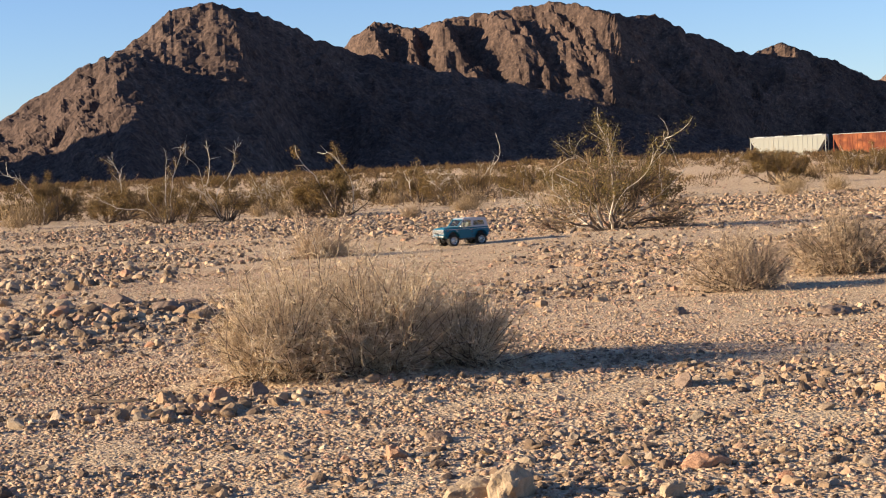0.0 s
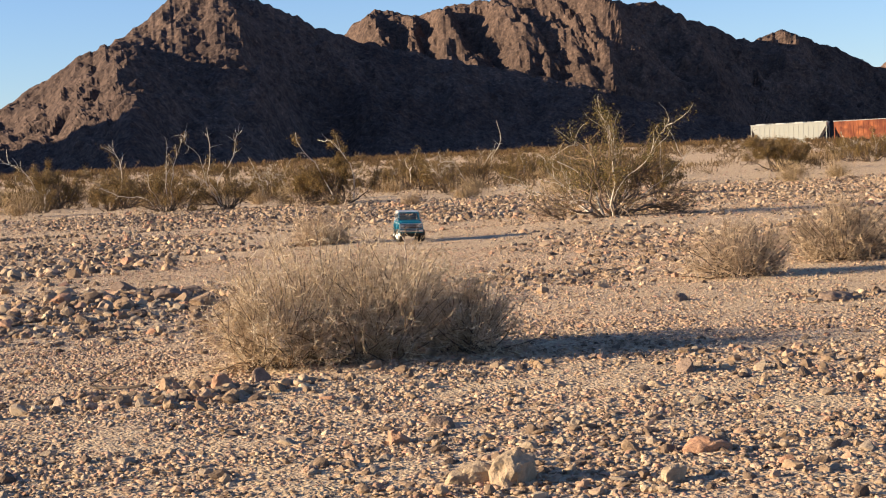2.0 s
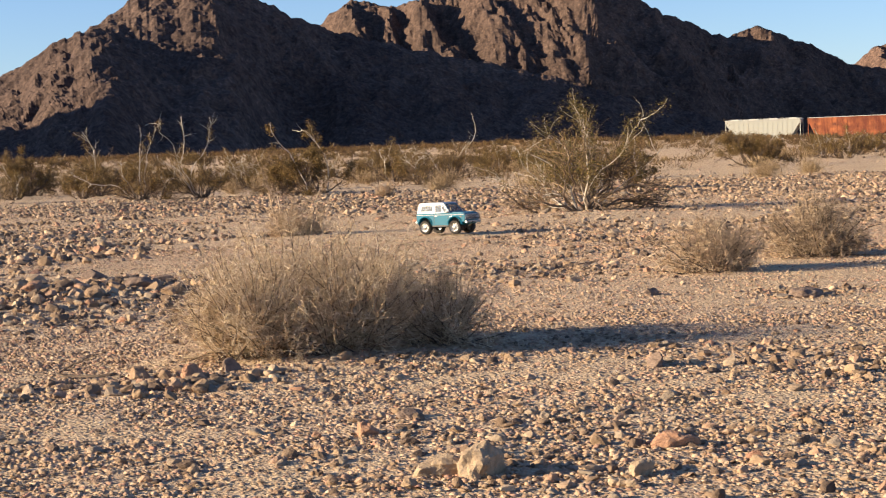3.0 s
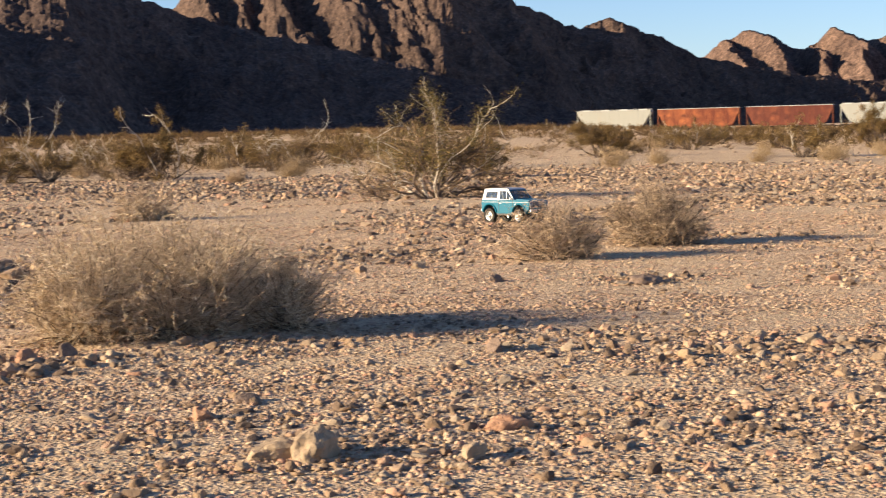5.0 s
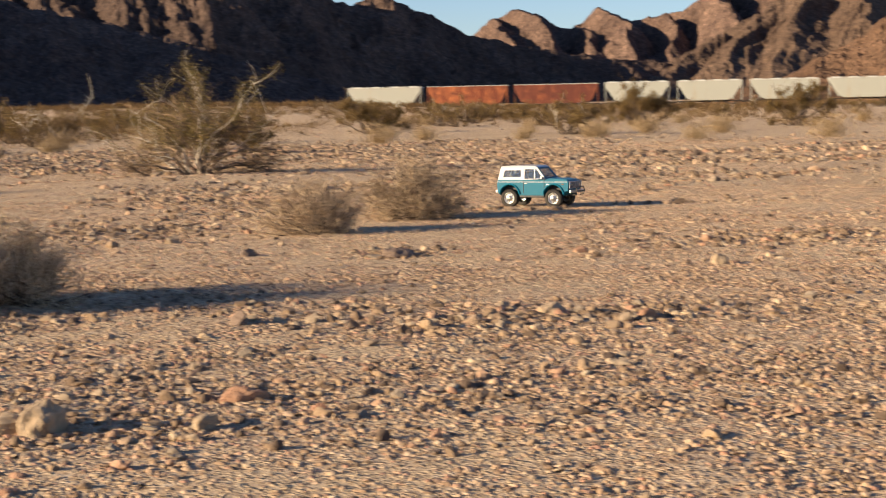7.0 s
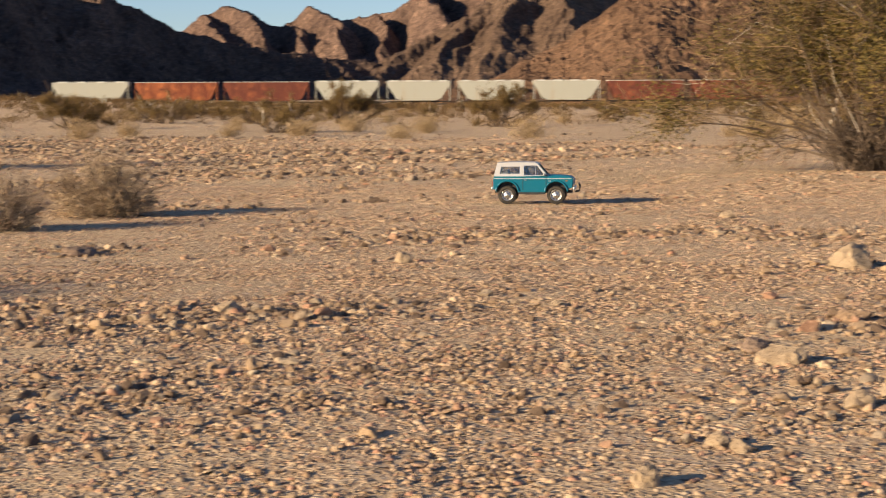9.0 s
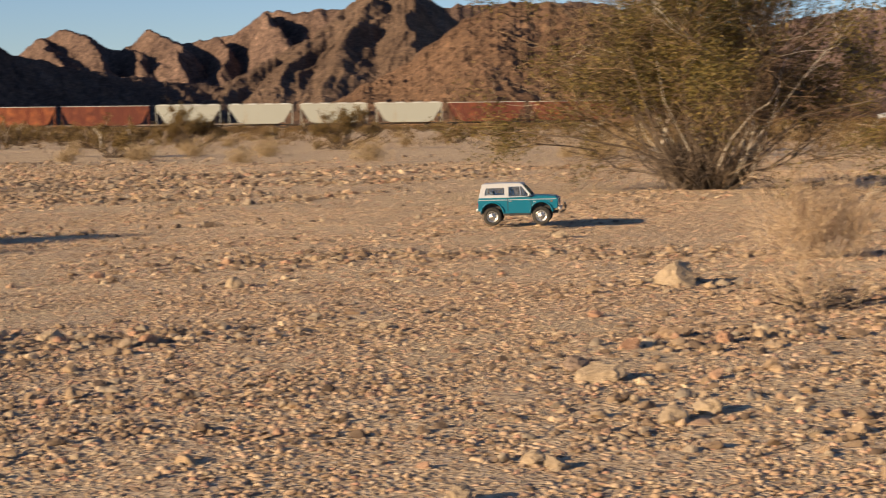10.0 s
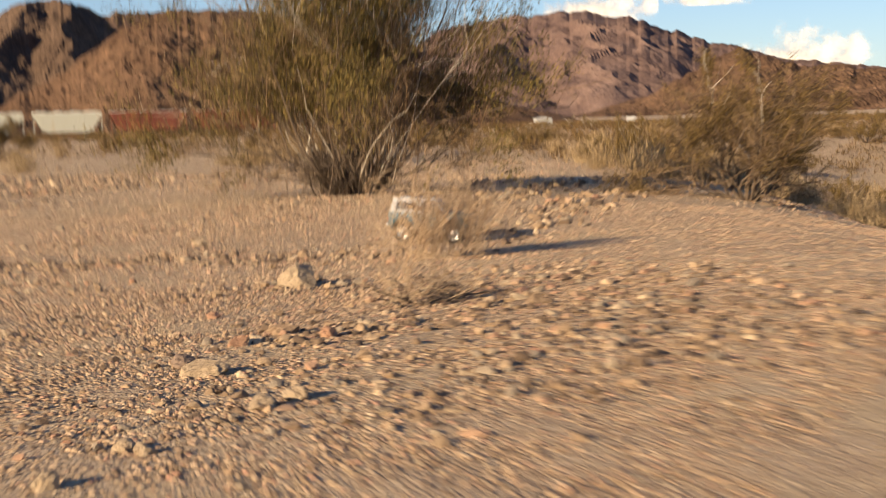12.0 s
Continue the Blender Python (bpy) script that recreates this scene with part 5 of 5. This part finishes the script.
def bead(rng):
    """The tip of a pebble far off: four faces on a rough square."""
    a = np.arange(4) * np.pi / 2 + rng.uniform(-0.35, 0.35, 4)
    V = [(np.cos(t) * r, np.sin(t) * r, -0.3) for t, r in zip(a, rng.uniform(0.85, 1.2, 4))] + [(rng.uniform(-0.3, 0.3), rng.uniform(-0.3, 0.3), 0.85)]
    return np.array(V), np.array([(i, (i + 1) % 4, 4) for i in range(4)])


def chunk(rng):
    """A worn angular stone: a broad waist, a narrow uneven crown and a flat foot."""
    def row(n, r0, r1, z0, z1):
        for i in range(n):
            a = 2 * math.pi * (i + rng.uniform(-0.3, 0.3) + (0.5 if n == 3 else 0.0)) / n
            r = rng.uniform(r0, r1)
            yield (r * math.cos(a) + shift[0] * max(z0, 0), r * math.sin(a) + shift[1] * max(z0, 0), rng.uniform(z0, z1))
    shift = rng.uniform(-0.35, 0.35, 2)
    V = list(row(6, 0.65, 0.9, -0.55, -0.3)) + list(row(6, 0.78, 1.08, 0.1, 0.5)) + list(row(3, 0.3, 0.62, 0.62, 0.95))
    F = [(12, 13, 14)]
    for i in range(6):
        j = (i + 1) % 6
        F += [(i, j, 6 + j), (i, 6 + j, 6 + i)]
        k, k2 = 12 + (i // 2) % 3, 12 + ((i + 1) // 2) % 3
        F.append((6 + i, 6 + j, k2))
        if k != k2:
            F.append((6 + i, k2, k))
    return np.array(V), np.array(F)


def strew(name, shapes, x, y, size, flat, rng, sink=0.3, rounded=False):
    """One mesh of many stones at the given places."""
    VV, FF, base = [], [], 0
    n = len(x)
    pick = rng.randint(0, len(shapes), n)
    z = ground_z(x, y)
    for s, (V, F) in enumerate(shapes):
        i = np.where(pick == s)[0]
        if not len(i):
            continue
        a = rng.uniform(0, 2 * np.pi, len(i))
        tilt = rng.normal(size=len(i)) * 0.25
        sx = size[i] * rng.uniform(0.75, 1.35, len(i))
        sy = size[i] * rng.uniform(0.65, 1.1, len(i))
        sz = size[i] * flat * rng.uniform(0.6, 1.25, len(i))
        L = V[None] * np.stack([sx, sy, sz], 1)[:, None]
        ct, st = np.cos(tilt)[:, None], np.sin(tilt)[:, None]
        L = np.stack([L[..., 0] * ct + L[..., 2] * st, L[..., 1], -L[..., 0] * st + L[..., 2] * ct], -1)
        ca, sa = np.cos(a)[:, None], np.sin(a)[:, None]
        W = np.stack([L[..., 0] * ca - L[..., 1] * sa + x[i][:, None], L[..., 0] * sa + L[..., 1] * ca + y[i][:, None], L[..., 2] + (z[i] + sz * (0.55 - sink))[:, None]], -1)
        VV.append(W.reshape(-1, 3))
        FF.append((F[None] + (np.arange(len(i)) * len(V))[:, None, None]).reshape(-1, 3) + base)
        base += len(i) * len(V)
    return np_mesh(name, np.vstack(VV), np.vstack(FF), rounded)


# stony bars on the flat: x, y, half widths
BARS = [(-1.7, 8.2, 0.75, 0.9), (-3.6, 16, 1.4, 2.4), (0.6, 9.0, 0.6, 0.7), (1.5, 12.8, 0.8, 2.0), (-3.7, 25, 2.4, 2.4), (5.5, 25, 3.0, 8.0), (-0.7, 4.72, 0.42, 0.16), (5.4, 19.5, 0.5, 0.6), (1.65, 7.0, 0.25, 0.2),
        (1.75, 4.6, 0.55, 0.3), (1.75, 4.55, 0.4, 0.2), (4.1, 5.0, 0.35, 0.2), (4.6, 3.4, 0.6, 0.4), (3.9, 2.6, 0.4, 0.4), (8.8, 21, 2.4, 0.9), (4.9, 14.1, 1.2, 0.6), (7.0, 17.3, 2.2, 0.8), (3.4, 7.0, 0.9, 0.4), (3.05, 3.55, 0.3, 0.16), (5.0, 6.35, 0.6, 0.4), (0.2, 3.6, 1.3, 0.6), (0.5, 22, 2.5, 3.0), (3.7, 3.0, 0.5, 0.6), (4.7, 4.3, 0.8, 0.5), (0.9, 5.0, 0.5, 0.3), (2.6, 2.5, 0.5, 0.35), (1.3, 3.4, 0.6, 0.4),
        (0.6, 25, 4.0, 3.0), (-4.0, 29, 4.0, 2.5), (6.5, 32, 5.0, 4.0), (9.0, 17.5, 2.4, 0.5), (11.5, 21, 3.0, 0.7)]


def stony(x, y):
    r = np.hypot(x, y)
    streak = fbm((0.79 * x + 0.61 * y) * 0.24 + 9, (0.79 * y - 0.61 * x) * 0.95 + 2, 4)
    patch = fbm(x * 0.55 + 9, y * 0.7 + 2, 4)
    far = smoothstep(6, 9, r)
    d = 0.07 * (1 - 0.65 * far) + np.clip((patch * (1 - far) + streak * far - 0.06 - 0.05 * far) * (3.2 + 2.5 * far), 0, 1) * 0.75
    for bx, by, wx, wy in BARS:
        d = d + 1.0 * np.exp(-(((x - bx) / wx) ** 2 + ((y - by) / wy) ** 2) ** 1.5)
    return np.clip(d, 0, 1.15) / 1.15


def sector(rng, n, r0, r1, a0=-62, a1=18):
    r = np.sqrt(rng.uniform(r0 * r0, r1 * r1, n))
    a = np.radians(rng.uniform(a0, a1, n))
    return -r * np.sin(a), r * np.cos(a)


def build_stones():
    rng = np.random.RandomState(5)
    mid = [chunk(rng) for _ in range(14)]
    near = [worn(rng) for _ in range(16)]
    dots = [bead(rng) for _ in range(16)]
    tiny = [nub(rng) for _ in range(16)]
    for name, n, r0, r1, lo, hi, shapes, power, clear in (
            ("gravel", 105000, 2.1, 6.5, 0.0048, 0.0120, tiny, 0.12, 0.0), ("gravel", 12000, 2.1, 6.5, 0.005, 0.0115, mid, 0.6, 0.0),
            ("gravel", 130000, 6.5, 13, 0.0065, 0.0135, dots, 0.12, 0.0), ("gravel", 16000, 6.5, 14, 0.009, 0.022, mid, 1.4, 0.04),
            ("gravel", 90000, 13, 30, 0.010, 0.022, dots, 0.22, 0.0), ("gravel", 16000, 13, 34, 0.014, 0.034, mid, 1.3, 0.18),
            ("gravel", 14000, 30, 90, 0.03, 0.07, dots, 1.0, 0.2), ("gravel", 9000, 0.3, 9, 0.006, 0.015, tiny, 0.5, 0.0)):
        x, y = sector(rng, n, r0, r1) if r0 > 1 else sector(rng, n, r0, r1, -180, 180)
        keep = stony(x, y) ** power > rng.uniform(0, 1, n)
        size = lo + (hi - lo) * rng.power(0.38, n)
        keep &= way_clear(x, y) > np.where(size > 0.012, clear + size, 0)
        x, y, size = x[keep], y[keep], size[keep]
        ob = part(name, strew(name, shapes, x, y, size, 0.46 if shapes is tiny else 0.55, rng, rounded=shapes is tiny), COBBLE if shapes is mid and r0 < 3 else GRAVEL, GROUND, "loose angular gravel in tan, pink and grey")
        tagged(ob, kind="stuff")
    # cobbles scattered over the wash, then heaped on the bars
    X, Y, SZ = [], [], []
    for n, r0, r1, lo, hi in ((2400, 2.0, 7.5, 0.008, 0.018), (11000, 6.5, 14, 0.010, 0.025), (15000, 14, 34, 0.013, 0.034), (3000, 34, 70, 0.03, 0.07)):
        x, y = sector(rng, n, r0, r1)
        keep = stony(x, y) ** (0.6 if r0 < 6 else 1.3) > rng.uniform(0, 1, n)
        X.append(x[keep]), Y.append(y[keep]), SZ.append((lo + (hi - lo) * rng.power(0.45, n))[keep])
    for bx, by, wx, wy in BARS:
        r = math.hypot(bx, by)
        n = int(760 * min(wx * wy, 6) ** 0.7)
        x, y = bx + rng.normal(size=n) * wx * 0.62, by + rng.normal(size=n) * wy * 0.62
        SZ.append((0.0050 + 0.0005 * min(r, 16)) + (0.010 + 0.0017 * min(r, 22)) * rng.power(0.27, n))
        X.append(x), Y.append(y)
    x, y, size = np.concatenate(X), np.concatenate(Y), np.concatenate(SZ)
    keep = way_clear(x, y) > 0.17 + size
    r = np.hypot(x, y)
    for shapes, pick in ((near, keep & (r < 4.8)), (mid, keep & (r >= 4.8) & (r < 13)), (tiny, keep & (r >= 13))):
        tagged(part("cobbles", strew("cobbles", shapes, x[pick], y[pick], size[pick], 0.72, rng, rounded=False), COBBLE, GROUND, "heaped brown and grey cobbles"), kind="stuff")
    X, Y, SZ = [], [], []
    for bx, by, wx, wy, n, lo, hi in ((-1.62, 7.95, 0.40, 0.42, 380, 0.016, 0.045), (-1.55, 7.0, 0.34, 0.4, 260, 0.010, 0.028), (-2.9, 12.2, 0.55, 0.7, 330, 0.018, 0.055), (-3.2, 9.9, 0.5, 0.3, 120, 0.02, 0.05), (-0.72, 4.62, 0.36, 0.09, 130, 0.011, 0.03), (0.15, 4.95, 0.3, 0.1, 60, 0.01, 0.022),
                                      (3.3, 2.6, 0.5, 0.4, 150, 0.011, 0.028), (4.3, 3.3, 0.6, 0.5, 170, 0.012, 0.032), (0.2, 3.15, 0.32, 0.16, 26, 0.008, 0.020), (0.75, 3.4, 0.38, 0.3, 50, 0.007, 0.017),
                                      (1.55, 4.5, 0.36, 0.12, 120, 0.012, 0.028), (2.3, 2.7, 0.5, 0.3, 90, 0.009, 0.022), (3.1, 3.6, 0.35, 0.15, 60, 0.012, 0.028), (2.9, 9.9, 1.3, 0.16, 160, 0.014, 0.034), (4.6, 7.0, 0.8, 0.14, 90, 0.012, 0.028)):
        X.append(bx + rng.normal(size=n) * wx), Y.append(by + rng.normal(size=n) * wy), SZ.append(lo + (hi - lo) * rng.power(0.6, n))
    for bx, by, length, n in ((8.0, 20.2, 3.6, 420), (4.2, 15.4, 1.8, 200), (9.6, 17.4, 2.2, 240), (6.2, 13.2, 1.5, 150), (2.6, 13.6, 1.5, 150), (-2.4, 13.8, 2.0, 260), (-4.6, 20.0, 2.6, 300), (4.4, 24.0, 3.0, 260), (13.0, 24.5, 2.6, 260),
                              (0.2, 23.4, 1.6, 260), (0.9, 26.4, 2.0, 280), (-0.6, 29.0, 2.4, 280), (-2.2, 24.6, 1.5, 180),
                              (10.6, 10.6, 3.4, 260), (9.2, 8.6, 3.0, 260), (11.6, 12.6, 3.0, 200)):
        u, v = rng.normal(size=n) * length * 0.55, rng.normal(size=n) * 0.16 * (1 + 0.02 * length)
        X.append(bx + 0.79 * u - 0.61 * v), Y.append(by + 0.61 * u + 0.79 * v), SZ.append(0.012 + 0.038 * rng.power(0.4, n))
    x, y, size = np.concatenate(X), np.concatenate(Y), np.concatenate(SZ)
    keep = way_clear(x, y) > 0.17 + size
    tagged(part("cobbles", strew("cobbles", near, x[keep], y[keep], size[keep], 0.8, rng), COBBLE, GROUND, "heap of dark brown cobbles"), kind="stuff")
    # single stones near the camera
    meshes = []
    for i in range(12):
        bm = lump(rng, 2, 0.42, 8)
        me = bpy.data.meshes.new("stone")
        bm.to_mesh(me)
        bm.free()
        me.materials.append(STONE)
        meshes.append(me)
    done = 0
    while done < 280:
        x, y = sector(rng, 1, 2.0, 6.2)
        if stony(x, y)[0] < rng.uniform(0.1, 1.0):
            continue
        s = 0.009 + 0.014 * rng.uniform(0, 1) ** 2.5
        ob = new("stone", meshes[rng.randint(12)])
        ob.parent = GROUND
        ob.matrix_basis = pose(x[0], y[0], gz(x[0], y[0]) + s * 0.12, rng.normal() * 14, rng.normal() * 14, rng.uniform(0, 360)) @ Matrix.Diagonal((s * rng.uniform(0.8, 1.4), s * rng.uniform(0.7, 1.1), s * rng.uniform(0.5, 0.85), 1))
        done += 1


# larger rocks that stand out: x, y, width, height, turn, kind of colour
ROCKS = [(0.112, 3.25, 0.10, 0.080, 75, 1), (0.045, 3.27, 0.10, 0.045, 30, 1), (0.42, 3.19, 0.065, 0.034, 60, 1), (-0.12, 5.25, 0.124, 0.039, 10, 0), (0.67, 4.72, 0.078, 0.042, 80, 2), (0.75, 8.08, 0.085, 0.048, 0, 1), (0.99, 7.1, 0.064, 0.036, 30, 2),
         (1.59, 6.83, 0.13, 0.045, 0, 2), (4.10, 5.03, 0.18, 0.10, 15, 1), (2.48, 3.16, 0.12, 0.05, 0, 1), (2.53, 3.34, 0.078, 0.04, 40, 2), (2.28, 2.63, 0.075, 0.036, 20, 1), (2.41, 2.67, 0.07, 0.036, 70, 1),
         (1.84, 2.37, 0.05, 0.03, 0, 1), (1.55, 2.21, 0.056, 0.04, 45, 1), (1.83, 2.43, 0.05, 0.027, 10, 1), (3.1, 3.71, 0.096, 0.04, 0, 0), (2.84, 3.56, 0.06, 0.036, 0, 3), (3.14, 3.53, 0.062, 0.036, 50, 3),
         (-1.64, 8.45, 0.12, 0.075, 30, 2), (-0.81, 4.8, 0.066, 0.043, 0, 0), (-0.65, 4.75, 0.065, 0.048, 60, 3), (-0.56, 4.87, 0.05, 0.046, 20, 2), (-0.13, 3.76, 0.051, 0.036, 0, 3), (-0.03, 3.97, 0.067, 0.03, 30, 2),
         (0.53, 3.48, 0.085, 0.036, 0, 3), (0.55, 4.44, 0.045, 0.024, 0, 1), (1.80, 4.44, 0.056, 0.042, 10, 3), (1.58, 4.67, 0.067, 0.044, 0, 1), (2.66, 5.92, 0.065, 0.046, 30, 1), (5.45, 7.92, 0.10, 0.05, 0, 1),
         (-1.33, 8.0, 0.14, 0.07, 0, 2), (-1.15, 7.8, 0.11, 0.07, 40, 0), (-1.5, 7.75, 0.10, 0.06, 0, 0), (-1.85, 8.0, 0.11, 0.06, 70, 3), (-1.95, 8.6, 0.10, 0.06, 0, 1), (-1.3, 8.5, 0.09, 0.05, 0, 2)]


def build_rocks():
    rng = np.random.RandomState(9)
    tones = [((0.22, 0.145, 0.092), (0.36, 0.25, 0.16)), ((0.27, 0.197, 0.125), (0.43, 0.325, 0.220)), ((0.13, 0.092, 0.072), (0.25, 0.18, 0.135)), ((0.27, 0.145, 0.09), (0.42, 0.25, 0.155))]
    words = ["brown angular rock half sunk in gravel", "pale tan angular rock on gravel", "dark brown rock on gravel", "reddish brown rock on gravel"]
    mats = []
    for a, b2 in tones:
        m, n, l, b = material("rock_tone")
        co = n.new("ShaderNodeTexCoord").outputs["Object"]
        c = ramp(n, [(0.35, a), (0.65, b2)])
        l.new(noise_node(n, l, co, 28, 8, 0.72), c.inputs[0])
        l.new(c.outputs[0], b.inputs["Base Color"])
        b.inputs["Roughness"].default_value = 0.9
        b.inputs["Specular IOR Level"].default_value = 0.2
        bumped(n, l, b, noise_node(n, l, co, 40, 7, 0.7), 0.008, 0.8)
        mats.append(m)
    for x, y, w, h, turn, tone in ROCKS:
        bm = lump(rng, 4, 0.26, 4)
        bm.verts.ensure_lookup_table()
        for v in bm.verts:
            v.co *= 1 + 0.05 * noise.noise(v.co * 5 + Vector((x, y, 0))) + 0.03 * noise.noise(v.co * 11)
        bm.transform(Matrix.Diagonal((w * 0.56, w * 0.44, h * 0.70, 1)))
        ob = part("rock", bm, mats[tone], None)
        ob.matrix_basis = pose(x, y, gz(x, y) + h * 0.16, 0, 0, turn)
        tagged(ob, words[tone], "rock", "rocks on the flat")


build_rocks()
build_stones()


# ------------------------------------------------------------------ what moves
def motions():
    walk(TRUCK, [(t, pose(x, y, z, 0, 0, yaw) @ pose(0, 0, 0, roll, pitch, 0)) for t, x, y, z, yaw, pitch, roll in DRIVE])
    ts = np.array([r[0] for r in DRIVE])
    xs, ys = np.array([r[1] for r in DRIVE]), np.array([r[2] for r in DRIVE])
    yaws = np.array([r[4] for r in DRIVE], float)
    way = np.concatenate([[0], np.cumsum(np.hypot(np.diff(xs), np.diff(ys)))])
    times = [i / 15 for i in range(181)]
    for e, cx, y in WHEELS:
        rows = []
        for t in times:
            spin = math.degrees(np.interp(t, ts, way) / TYRE)
            turn = 0.0
            if cx > 0:
                rate = (np.interp(t + 0.25, ts, yaws) - np.interp(t - 0.25, ts, yaws)) / 0.5
                speed = (np.interp(t + 0.25, ts, way) - np.interp(t - 0.25, ts, way)) / 0.5
                turn = float(np.clip(math.degrees(math.atan(radians(rate) * WHEELBASE / max(speed, 0.3))), -28, 28))
            rows.append((t, pose(cx, y, TYRE, 0, 0, turn) @ pose(0, 0, 0, 0, spin, 0)))
        walk(e, rows)


motions()
